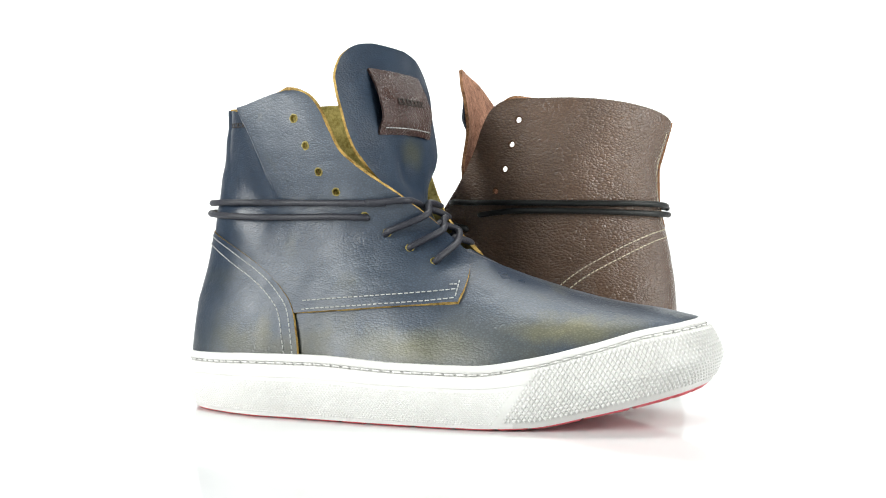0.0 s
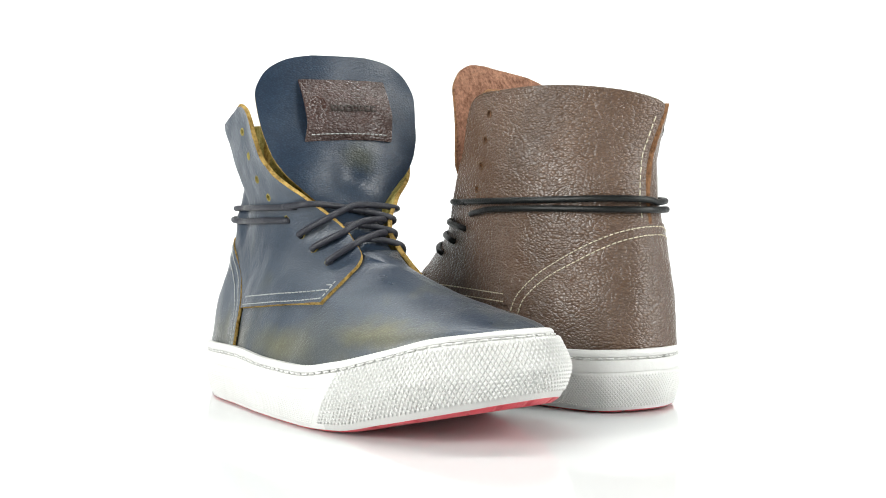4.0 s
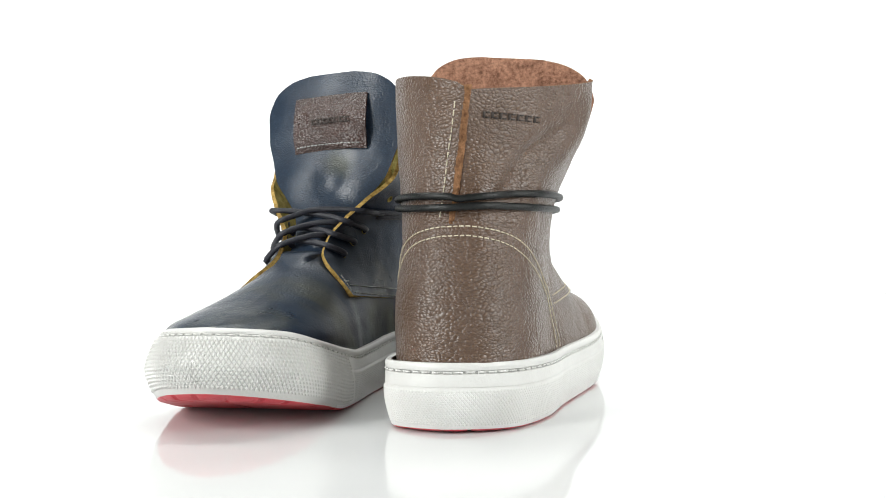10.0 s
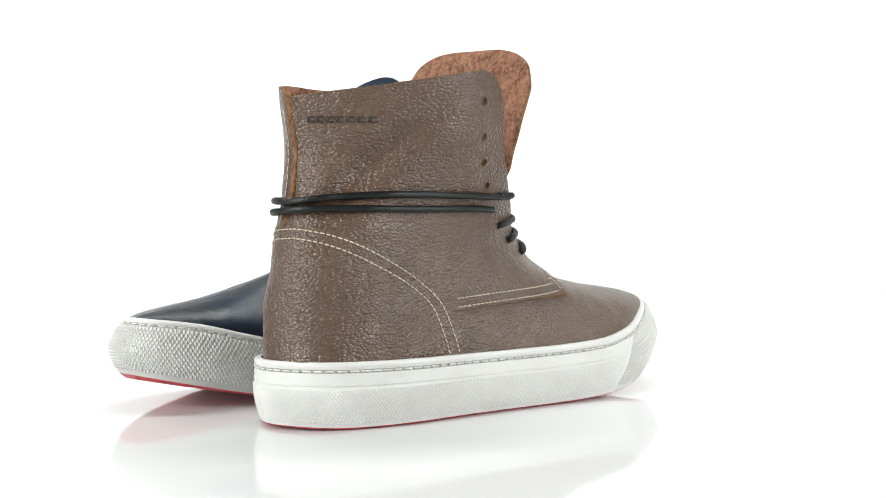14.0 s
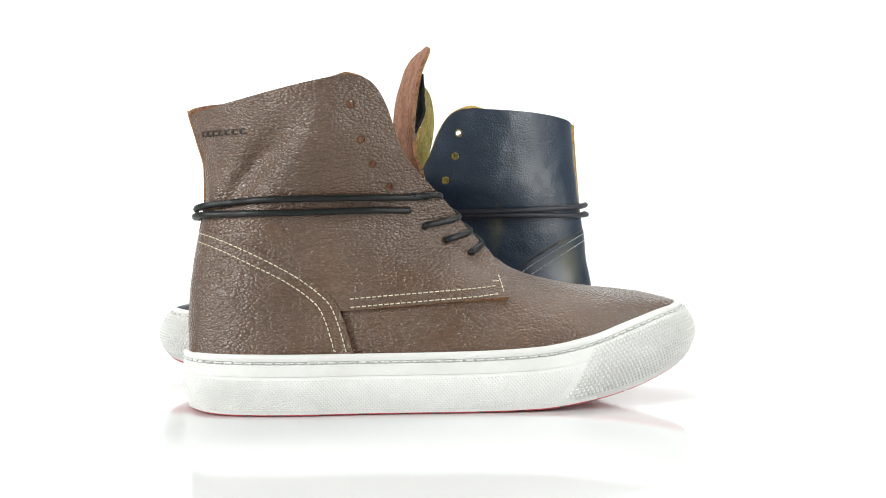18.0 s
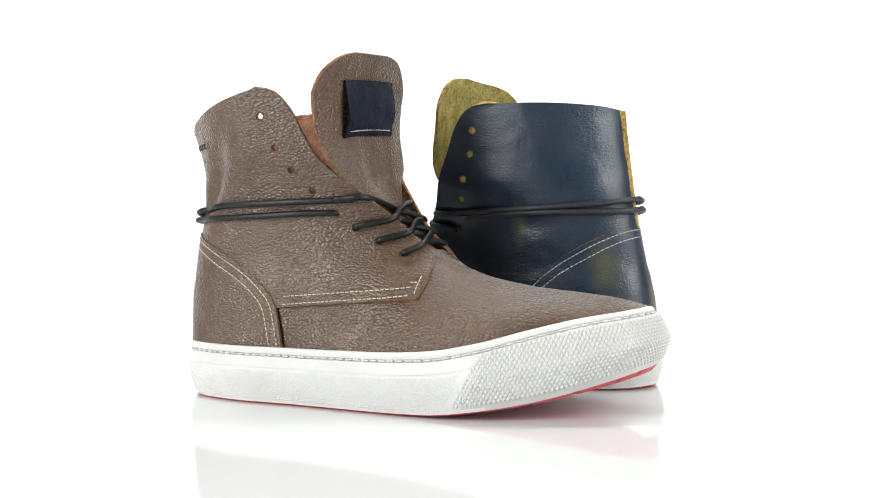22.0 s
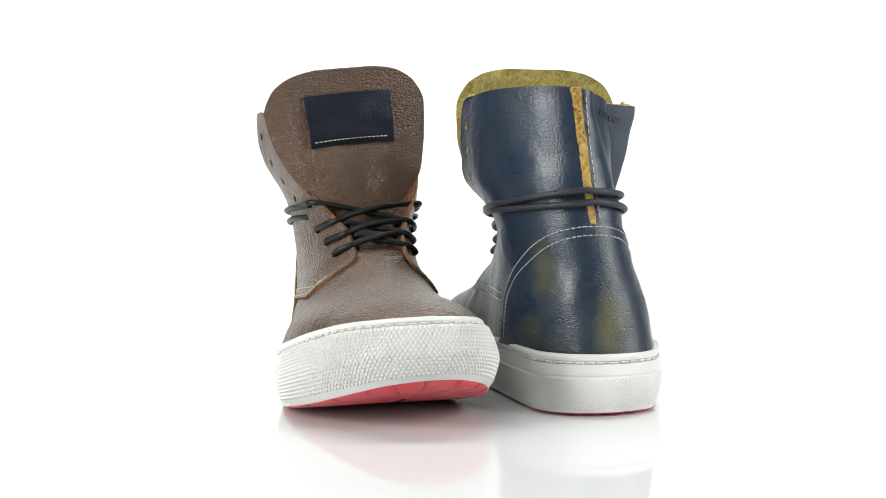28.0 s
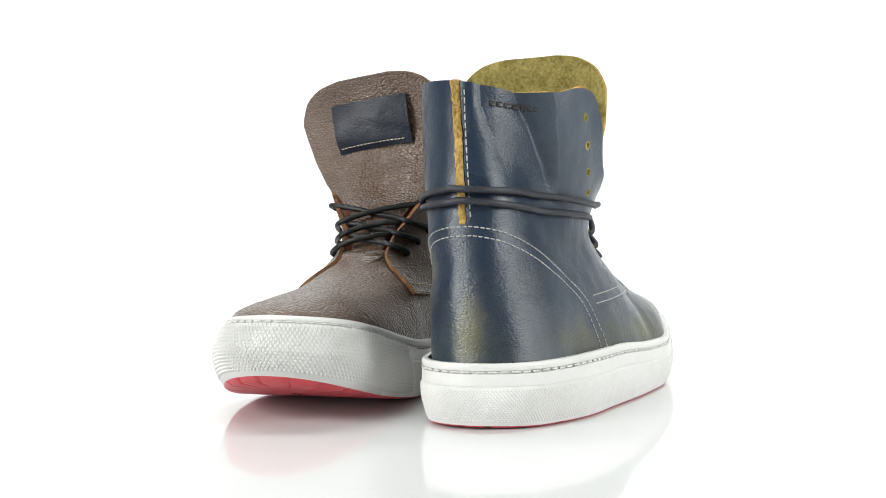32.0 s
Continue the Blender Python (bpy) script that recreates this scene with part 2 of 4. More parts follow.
# ---- the setting: one white sweep, floor and backdrop ----
def sweep():
    me = bpy.data.meshes.new("studio_sweep")
    prof = [(-6.0, 0.0), (-1.0, 0.0), (1.2, 0.0)]
    for i in range(1, 17):
        a = math.pi / 2 * i / 16
        prof.append((1.2 + 0.9 * math.sin(a), 0.9 - 0.9 * math.cos(a)))
    prof.append((2.1, 1.25))
    vs, fs = [], []
    for y, z in prof:
        vs += [(-6, y, z), (6, y, z)]
    for i in range(len(prof) - 1):
        fs.append((2 * i, 2 * i + 1, 2 * i + 3, 2 * i + 2))
    me.from_pydata(vs, [], fs)
    for p in me.polygons:
        p.use_smooth = True
    me.materials.append(studio_white("white_acrylic", 0.07, 0.5, 1.44, 0.64))
    me.materials.append(studio_white("white_paper", 0.9, 0.1, 1.4, 0.80))
    for p in me.polygons[2:]:
        p.material_index = 1
    return tagged(new("ground", me), "glossy white studio floor sweeping up into the backdrop", "floor", kind="structure")


sweep()


# ---- shape tables ----
def curve(xs, ys):
    """A smooth curve through points, without overshoot."""
    xs, ys = np.array(xs, float), np.array(ys, float)
    h, d = np.diff(xs), np.diff(ys) / np.diff(xs)
    m = np.zeros(len(xs))
    m[0], m[-1] = d[0], d[-1]
    for i in range(1, len(xs) - 1):
        if d[i - 1] * d[i] > 0:
            w1, w2 = 2 * h[i] + h[i - 1], h[i] + 2 * h[i - 1]
            m[i] = (w1 + w2) / (w1 / d[i - 1] + w2 / d[i])

    def at(x):
        x = np.clip(np.asarray(x, float), xs[0], xs[-1])
        k = np.clip(np.searchsorted(xs, x, "right") - 1, 0, len(xs) - 2)
        t = (x - xs[k]) / h[k]
        return ((1 + 2 * t) * (1 - t) ** 2 * ys[k] + t * (1 - t) ** 2 * h[k] * m[k]
                + t * t * (3 - 2 * t) * ys[k + 1] + t * t * (t - 1) * h[k] * m[k + 1])
    return at


def spline(points, n, closed=False):
    """n points evenly along a Catmull-Rom curve."""
    p = np.array(points, float)
    if closed:
        q = np.vstack([p[-1], p, p[0], p[1]])
    else:
        q = np.vstack([2 * p[0] - p[1], p, 2 * p[-1] - p[-2]])
    t = np.linspace(0, 1, 24, endpoint=False)[:, None]
    out = []
    for i in range(len(q) - 3):
        a, b, c, d = q[i:i + 4]
        out.append(0.5 * (2 * b + (c - a) * t + (2 * a - 5 * b + 4 * c - d) * t ** 2 + (3 * b - a - 3 * c + d) * t ** 3))
    out = np.vstack(out + [q[-2:-1]])
    s = np.concatenate([[0], np.cumsum(np.linalg.norm(np.diff(out, axis=0), axis=1))])
    want = np.linspace(0, s[-1], n, endpoint=not closed)
    return np.stack([np.interp(want, s, out[:, k]) for k in range(out.shape[1])], 1)


CONTROL_BROWN = np.array([(0.0003, 0.0061), (0.0051, 0.0264), (0.0196, 0.0422), (0.0450, 0.0463), (0.090, 0.0440), (0.140, 0.0418), (0.190, 0.0437),
                          (0.230, 0.0450), (0.2618, 0.0411), (0.2854, 0.0315), (0.3006, 0.0148), (0.3046, -0.0040), (0.3003, -0.0212), (0.2879, -0.0379),
                          (0.2617, -0.0540), (0.2253, -0.0655), (0.190, -0.0656), (0.1404, -0.0562), (0.0955, -0.0470), (0.0607, -0.0418), (0.0337, -0.0335), (0.0110, -0.0194)])
CONTROL_BLUE = np.array([(0.0015, 0.0035), (0.0065, 0.0240), (0.0215, 0.0372), (0.0451, 0.0420), (0.090, 0.0412), (0.140, 0.0402), (0.190, 0.0428),
                         (0.230, 0.0447), (0.2618, 0.0405), (0.2847, 0.0300), (0.2998, 0.0138), (0.3048, -0.0039), (0.3005, -0.0205), (0.2885, -0.0376),
                         (0.2621, -0.0535), (0.2244, -0.0618), (0.190, -0.0645), (0.140, -0.0600), (0.0945, -0.0525), (0.0595, -0.0468), (0.0330, -0.0362), (0.0112, -0.0213)])
OUTLINE = spline(CONTROL_BROWN, 420, True)


def inward(d):
    """The outline moved inward by d."""
    t = np.roll(OUTLINE, -1, 0) - np.roll(OUTLINE, 1, 0)
    t /= np.linalg.norm(t, axis=1)[:, None]
    return OUTLINE + np.reshape(d, (-1, 1)) * np.stack([t[:, 1], -t[:, 0]], 1)


SOLE_X = [0, 0.03, 0.06, 0.10, 0.15, 0.187, 0.216, 0.245, 0.273, 0.305]
SOLE_TOP = curve(SOLE_X, [0.0342, 0.0336, 0.0333, 0.0332, 0.0335, 0.0352, 0.0398, 0.0468, 0.0525, 0.0562])
SOLE_LOW = curve(SOLE_X, [0.0012, 0.0, 0.0, 0.0, 0.0, 0.0008, 0.0040, 0.0088, 0.0158, 0.0250])


def toe_share():
    """0 along the sides, 1 at the tip of the toe, for each point of the outline."""
    t = np.clip((OUTLINE[:, 0] - 0.18) / 0.11, 0, 1)
    return t * t * (3 - 2 * t)


def foot_edge(d):
    o = inward(d + 0.0068 * toe_share())
    k, j = o[:, 0].argmax(), o[:, 0].argmin()
    n = len(o)
    a = o[[(j + i) % n for i in range((k - j) % n + 1)]]
    b = o[[(j - i) % n for i in range((j - k) % n + 1)]]
    if a[:, 1].mean() < 0:
        a, b = b, a
    return a, b


FL, FR = foot_edge(0.0038)


def foot_width(side, x):
    e = FL if side > 0 else FR
    return side * np.interp(x, e[:, 0], e[:, 1])


RIDGE_X = [0.04, 0.10, 0.13, 0.15, 0.165, 0.18, 0.20, 0.226, 0.254, 0.275, 0.290, 0.2995]
RIDGE = curve(RIDGE_X, [0.120, 0.115, 0.110, 0.1015, 0.0915, 0.0825, 0.0730, 0.0672, 0.0636, 0.0605, 0.0575, 0.0540])


def take_last(control, top, low, ridge):
    """Set the sole and foot tables for the next boot."""
    global OUTLINE, SOLE_TOP, SOLE_LOW, FL, FR, RIDGE
    OUTLINE = spline(control, 420, True)
    SOLE_TOP, SOLE_LOW, RIDGE = curve(SOLE_X, top), curve(SOLE_X, low), curve(RIDGE_X, ridge)
    FL, FR = foot_edge(0.0038)


ZS = [0.030, 0.058, 0.081, 0.100, 0.118, 0.134, 0.150, 0.168, 0.190]


def rim_at(x):
    """The height of the sole's rim beside the upper, which stands further in at the toe."""
    t = np.clip((np.asarray(x) - 0.18) / 0.11, 0, 1)
    return SOLE_TOP(x + 0.0085 * t * t * (3 - 2 * t))


class Shape:
    """The outer surface of one boot's upper: half widths over x and z, about a middle line."""

    def __init__(self, back, left, right, middle, corner_left, corner_right, um_right, um_left, front, flank, dents=(), fold=0.0):
        self.back, self.left, self.right, self.middle = curve(ZS, back), curve(ZS, left), curve(ZS, right), curve(ZS, middle)
        self.flank = flank
        self.um = {1: curve(ZS, um_left), -1: curve(ZS, um_right)}
        self.front = curve(ZS, front)
        self.nb = {1: curve(ZS, corner_left), -1: curve(ZS, corner_right)}
        self.nf = curve(ZS, (1.8, 1.8, 1.7, 1.7, 1.8, 2.2, 2.4, 2.6, 2.6))
        self.dents, self.fold = dents, fold

    def xb(self, z, off=0.0):
        return self.back(z) - off

    def mid(self, x, z):
        t = np.clip((x - 0.05) / 0.09, 0, 1)
        return self.middle(z) * (1 - t * t * (3 - 2 * t))

    def width(self, side, x, z, off=0.0):
        xb, xf, um = self.xb(z, off), self.front(z) + off, self.um[side](z)
        w = (self.left(z) if side > 0 else self.right(z)) + off
        u = np.clip((x - xb) / (xf - xb), 0, 1)
        nb, nf = self.nb[side](z), self.nf(z)
        shaft = 0.0
        for tap in (-2, -1, 0, 1, 2):
            v = np.clip(u + tap * 0.045 * np.clip(u / 0.3, 0, 1) * np.clip((1 - u) / 0.3, 0, 1), 0, 1)
            a = np.clip(1 - v / um, 0, 1)
            b = np.clip((v - um) / (1 - um), 0, 1)
            shaft = shaft + 0.2 * w * np.where(v < um, (1 - a ** nb) ** (1 / nb), (1 - b ** nf) ** (1 / nf))
        z0 = rim_at(x) - 0.004
        f = foot_width(side, x) + off - side * self.mid(x, z)
        r = np.clip((z - z0) / (np.maximum(RIDGE(x), rim_at(x) + 0.0008) + off - z0), 0, 1)
        far = np.clip((x - 0.17) / 0.09, 0, 1)
        if side > 0:
            foot = f * (1 - r ** 2.1) ** 0.55
        else:
            foot = f * (1 - r ** (self.flank + 1.3 * far)) ** (0.66 - 0.10 * far)
        t = np.clip((x - 0.012) / 0.10, 0, 1)
        foot = foot * t * (2 - t)
        k = 0.007
        d = np.clip(0.5 + 0.5 * (shaft - foot) / k, 0, 1)
        y = foot * (1 - d) + shaft * d + k * d * (1 - d) * (u > 0) * (u < 1)
        if self.fold and side < 0:
            behind = np.clip((0.043 + (0.17 - z) * 0.48 - x) / 0.007 + 0.5, 0, 1)
            y = y - self.fold * behind * behind * (3 - 2 * behind) * np.clip((z - 0.112) / 0.05, 0, 1) * np.clip(y / 0.025, 0, 1)
        for sd, x0, z0, sx, sz, deep, lean in self.dents:
            if sd == side:
                g = np.exp(-((x - x0 - lean * (z - z0)) / sx) ** 2 - ((z - z0) / sz) ** 2)
                y = y - deep * g * np.clip(y / 0.02, 0, 1)
        return y


# ---- mesh helpers ----
def part(name, bm, mats, parent, label=""):
    me = bpy.data.meshes.new(name)
    bm.to_mesh(me)
    bm.free()
    return part_mesh(name, me, mats, parent, label)


def part_mesh(name, me, mats, parent, label=""):
    for m in mats if isinstance(mats, (list, tuple)) else [mats]:
        me.materials.append(m)
    for p in me.polygons:
        p.use_smooth = True
    ob = new(name, me)
    ob.parent = parent
    if label:
        ob["label"] = label
    return ob


def grid_mesh(name, pts, closed_u=False):
    """A mesh from an array of rows of points; nan points leave holes."""
    nv, nu = pts.shape[:2]
    idx = np.arange(nv * nu).reshape(nv, nu)
    fs = []
    for j in range(nv - 1):
        for i in range(nu if closed_u else nu - 1):
            fs.append((idx[j, i], idx[j, (i + 1) % nu], idx[j + 1, (i + 1) % nu], idx[j + 1, i]))
    me = bpy.data.meshes.new(name)
    me.from_pydata(pts.reshape(-1, 3).tolist(), [], [tuple(int(k) for k in f) for f in fs])
    return me


def wrinkle(pts, amount, scale, seed):
    """Low waves of soft leather, along each row's outward direction."""
    out = pts.copy()
    gu, gv = np.gradient(pts, axis=1), np.gradient(pts, axis=0)
    nrm = np.cross(gu, gv)
    nrm /= np.maximum(np.linalg.norm(nrm, axis=2), 1e-9)[..., None]
    for j in range(pts.shape[0]):
        for i in range(pts.shape[1]):
            p = pts[j, i]
            w = noise.noise((p[0] * scale + seed, p[1] * scale, p[2] * scale * 1.4)) + 0.5 * noise.noise((p[0] * scale * 2.3, p[1] * scale * 2.3 + seed, p[2] * scale * 3))
            out[j, i] = p + nrm[j, i] * w * amount
    return out


def sheet(name, pts, mats, parent, thick, centre, label="", holes=(), radius=0.002, lift=0.0006, waves=45.0, seed=0.0):
    """A sheet of leather with thickness: outer face, inner face and raw edge in their own materials, and round holes."""
    if lift:
        pts = wrinkle(pts, lift, waves, seed)
    me = grid_mesh(name, pts)
    bm = bmesh.new()
    bm.from_mesh(me)
    bpy.data.meshes.remove(me)
    for h in holes:
        h = Vector(h)
        gone = [f for f in bm.faces if (f.calc_center_median() - h).length < radius]
        rim = {v for f in gone for v in f.verts}
        bmesh.ops.delete(bm, geom=gone, context="FACES")
        for v in rim:
            if v.is_valid and v.link_faces:
                d = v.co - h
                if d.length > 1e-6:
                    v.co = h + d.normalized() * radius
    bm.normal_update()
    c = Vector(centre)
    if sum((f.normal.dot(f.calc_center_median() - c)) for f in bm.faces) < 0:
        bmesh.ops.reverse_faces(bm, faces=bm.faces[:])
    ob = part(name, bm, mats, parent, label)
    if not thick:
        return ob
    s = ob.modifiers.new("thickness", "SOLIDIFY")
    s.thickness, s.offset = thick, -1
    if len(ob.data.materials) > 1:
        s.material_offset, s.material_offset_rim = 1, 2
    e = ob.modifiers.new("edges", "EDGE_SPLIT")
    e.split_angle = radians(55)
    return ob


def tube(bm, path, r, sides=8, flat=1.0):
    """A round cord along a path."""
    p = np.array(path, float)
    t = np.gradient(p, axis=0)
    t /= np.linalg.norm(t, axis=1)[:, None]
    up = np.array([0.02, 0.01, 1.0])
    rings = []
    for q, d in zip(p, t):
        a = np.cross(up, d)
        a /= np.linalg.norm(a)
        b = np.cross(d, a)
        rings.append([bm.verts.new(q + r * (math.cos(2 * math.pi * k / sides) * a + flat * math.sin(2 * math.pi * k / sides) * b)) for k in range(sides)])
    for m, n in zip(rings, rings[1:]):
        for k in range(sides):
            bm.faces.new((m[k], m[(k + 1) % sides], n[(k + 1) % sides], n[k]))
    bm.faces.new(rings[0][::-1])
    bm.faces.new(rings[-1])


def stitches(name, path, mat, parent, length=0.0022, gap=0.0009, r=0.00034, label="", on=None):
    """A row of single stitches along a path, as one part; they lie on the sheet given."""
    p = np.array(path, float)
    if on:
        tree = BVHTree.FromPolygons([v.co for v in on.data.vertices], [tuple(f.vertices) for f in on.data.polygons])
        for k in range(len(p)):
            place, nrm = tree.find_nearest(Vector(p[k]))[:2]
            p[k] = place + nrm * r * 0.7
    s = np.concatenate([[0], np.cumsum(np.linalg.norm(np.diff(p, axis=0), axis=1))])
    bm = bmesh.new()
    at = 0.0
    rnd = random.Random(len(p) + int(s[-1] * 1e5))
    while at + length < s[-1]:
        ln = length * rnd.uniform(0.88, 1.08)
        w = np.array([at, at + ln * 0.25, at + ln * 0.75, at + ln])
        q = np.stack([np.interp(w, s, p[:, k]) for k in range(3)], 1)
        tube(bm, q, r, 5)
        at += ln + gap
    ob = part(name, bm, mat, parent, label)
    ob["kind"] = "stuff"
    return ob


# ---- sole ----
def ring(d, z):
    o = inward(d)
    return np.column_stack([o, z(o[:, 0], OUTLINE[:, 0])])


def level(f, lo=0.0):
    """Height at a share f of the sole's wall."""
    return lambda x, x0: SOLE_LOW(x0) + lo + f * (SOLE_TOP(x0) - SOLE_LOW(x0) - lo)


def wall_inset(f):
    """How far the wall stands in from the outline at a share f of its height; the toe bumper is rounded."""
    toe = toe_share()
    return (0.0036 + 0.0022 * toe) * (1 - np.clip(f / 0.5, 0, 1)) ** 1.6 + 0.0085 * toe * np.clip((f - 0.40) / 0.60, 0, 1) ** 1.5 + 0.0003


def lifted(f):
    """The same share of the wall's height, carried closer to the rim at the toe."""
    return f + 0.045 * toe_share() * min(f / 0.85, 1.0, (1 - f) / 0.12)


def sole(boot):
    n = len(OUTLINE)
    # cuts across the tread's rim
    rnd = random.Random(12)
    cut = np.zeros(n)
    k = 4
    while k < n:
        cut[k] = rnd.uniform(0.4, 0.9)
        k += rnd.choice((10, 12, 13, 15))

    foot = wall_inset(0.0) + 0.0002

    def shrink(t, lift):
        o = inward(foot + 0.0012)
        core = np.column_stack([np.clip(o[:, 0], 0.045, 0.255), -0.001 - 0.03 * o[:, 0]])
        p = o * (1 - t) + core * t
        return np.column_stack([p, SOLE_LOW(p[:, 0]) + lift])
    rows = [shrink(0.97, 0.0002), shrink(0.6, 0.0001), shrink(0.32, 0.0), shrink(0.30, 0.0), shrink(0.06, 0.0001)]
    rows[3][:, 2] += 0.0020 * cut
    rows[4][:, 2] += 0.0022 * cut
    rim = [ring(foot + 0.0006, lambda x, x0: SOLE_LOW(x0) + 0.0005), ring(foot, lambda x, x0: SOLE_LOW(x0) + 0.0014), ring(foot + 0.0002, lambda x, x0: SOLE_LOW(x0) + 0.0030)]
    mid_line = np.array([0.15, -0.006])
    for k, amount in ((0, 0.0022), (1, 0.0012)):
        d = mid_line - rim[k][:, :2]
        d /= np.linalg.norm(d, axis=1)[:, None]
        rim[k][:, :2] += d * (amount * cut)[:, None]
        rim[k][:, 2] += 0.0014 * cut * (1 - k)
    me = grid_mesh("outsole", np.array(rows + rim), True)
    bm = bmesh.new()
    bm.from_mesh(me)
    bpy.data.meshes.remove(me)
    bmesh.ops.recalc_face_normals(bm, faces=bm.faces[:])
    part("outsole", bm, PINK, boot, "bright pink rubber outsole with notched tread")
    fs = [0.0, 0.05, 0.08, 0.12, 0.17, 0.22, 0.28, 0.35, 0.42, 0.47, 0.51, 0.55, 0.595, 0.60, 0.635, 0.64, 0.67, 0.71, 0.75, 0.79, 0.83, 0.845, 0.87, 0.885, 0.93, 0.97, 1.0, 1.0]
    step = [0.0] * 13 + [0.0001, 0.0009, 0.0005, 0.0005, 0.0006, 0.0007, 0.0007, 0.0008, 0.0019, 0.0021, 0.0011, 0.0006, 0.0007, 0.0015, 0.0039]
    # the ledge along the sides ends where the toe bumper begins
    ledge = 1 - np.clip((OUTLINE[:, 0] - 0.206) / 0.012, 0, 1)
    rows = [ring(wall_inset(lifted(f)) + d * (ledge if 0.59 < f < 0.84 else 1.0), level(lifted(f), 0.0012)) for f, d in zip(fs, step)]
    rows.insert(0, ring(foot + 0.0022, level(0.0, 0.0011)))
    mid = part_mesh("midsole", grid_mesh("midsole", np.array(rows), True), WHITE, boot, "off-white rubber cupsole with stitched edge")
    mid.data.set_sharp_from_angle(angle=radians(40))
    # the ground between the toe studs is a greyer white than the studs
    mid.data.materials.append(GREYER)
    for f in mid.data.polygons:
        c = f.center
        share = (c.z - SOLE_LOW(c.x)) / (SOLE_TOP(c.x) - SOLE_LOW(c.x))
        if c.x > 0.206 + 0.022 * share and 0.06 < share < 0.86:
            f.material_index = 1
    # raised diamonds on the toe, fine ribs along the sides and heel
    o = OUTLINE
    s = np.concatenate([[0], np.cumsum(np.linalg.norm(np.diff(np.vstack([o, o[:1]]), axis=0), axis=1))])
    per = s[-1]

    def studs(name, pitch, rows_n, lo, hi, keep, high, wide, label):
        vs, fcs = [], []
        count = int(per / pitch)
        levels = [lo + (hi - lo) * (r + 0.5) / rows_n for r in range(rows_n)]
        half = (hi - lo) / rows_n * wide * 2.04
        tabs = {}

        def tab(f):
            if f not in tabs:
                d0 = inward(wall_inset(lifted(f)))
                tabs[f] = np.column_stack([d0, level(lifted(f), 0.0012)(0, o[:, 0])])
            return tabs[f]

        def place(dist, f):
            t = tab(round(f, 5))
            k = (dist % per) / per * len(o)
            i = int(k) % len(o)
            w = k - int(k)
            return t[i] * (1 - w) + t[(i + 1) % len(o)] * w
        for r, f in enumerate(levels):
            for c in range(count):
                dist = (c + 0.5 * (r % 2)) * per / count
                p = place(dist, f)
                if not keep(p[0], p[1], f):
                    continue
                a, b = place(dist - pitch * wide, f), place(dist + pitch * wide, f)
                u, l = place(dist, min(f + half, 0.99)), place(dist, max(f - half, 0.0))
                nrm = np.cross(b - a, u - l)
                nrm /= np.linalg.norm(nrm)
                if np.dot(nrm[:2], p[:2] - np.array([0.15, -0.008])) < 0:
                    nrm = -nrm
                k = len(vs)
                m = 0.42
                top = p + nrm * high
                vs += [a, l, b, u] + [top + (q - p) * m for q in (a, l, b, u)]
                fcs += [(k, k + 1, k + 5, k + 4), (k + 1, k + 2, k + 6, k + 5), (k + 2, k + 3, k + 7, k + 6), (k + 3, k, k + 4, k + 7), (k + 4, k + 5, k + 6, k + 7)]
        me = bpy.data.meshes.new(name)
        me.from_pydata([tuple(map(float, v)) for v in vs], [], fcs)
        me.materials.append(WHITE)
        ob = new(name, me)
        ob.parent = mid
        tagged(ob, label, kind="stuff")

    def slant(f):
        return 0.200 + 0.022 * f

    studs("toe_texture", 0.0025, 14, 0.10, 0.83, lambda x, y, f: x > slant(f), 0.0007, 0.41, "raised diamond studs on the toe bumper")
    studs("side_texture", 0.0019, 15, 0.06, 0.59, lambda x, y, f: x < slant(f) - 0.004, 0.00024, 0.48, "fine ribbed texture on the sole wall")
    row = ring(wall_inset(lifted(0.862)) + 0.0009, level(lifted(0.862), 0.0012))
    stitches("stitching", np.vstack([row, row[:1]]), THREAD_SOLE, mid, 0.0042, 0.0016, 0.0005, "white sidewall stitching")
    board = [shrink(t, 0.0) for t in (0.02, 0.4, 0.97)]
    for r in board:
        r[:, 2] = SOLE_TOP(r[:, 0]) - 0.001
    part_mesh("insole", grid_mesh("insole", np.array(board), True), INSOLE, boot)


# ---- uppers ----
def upper_point(sh, side, x, z, off):
    return np.stack(np.broadcast_arrays(x, sh.mid(x, z) + side * sh.width(side, x, z, off), z), -1)


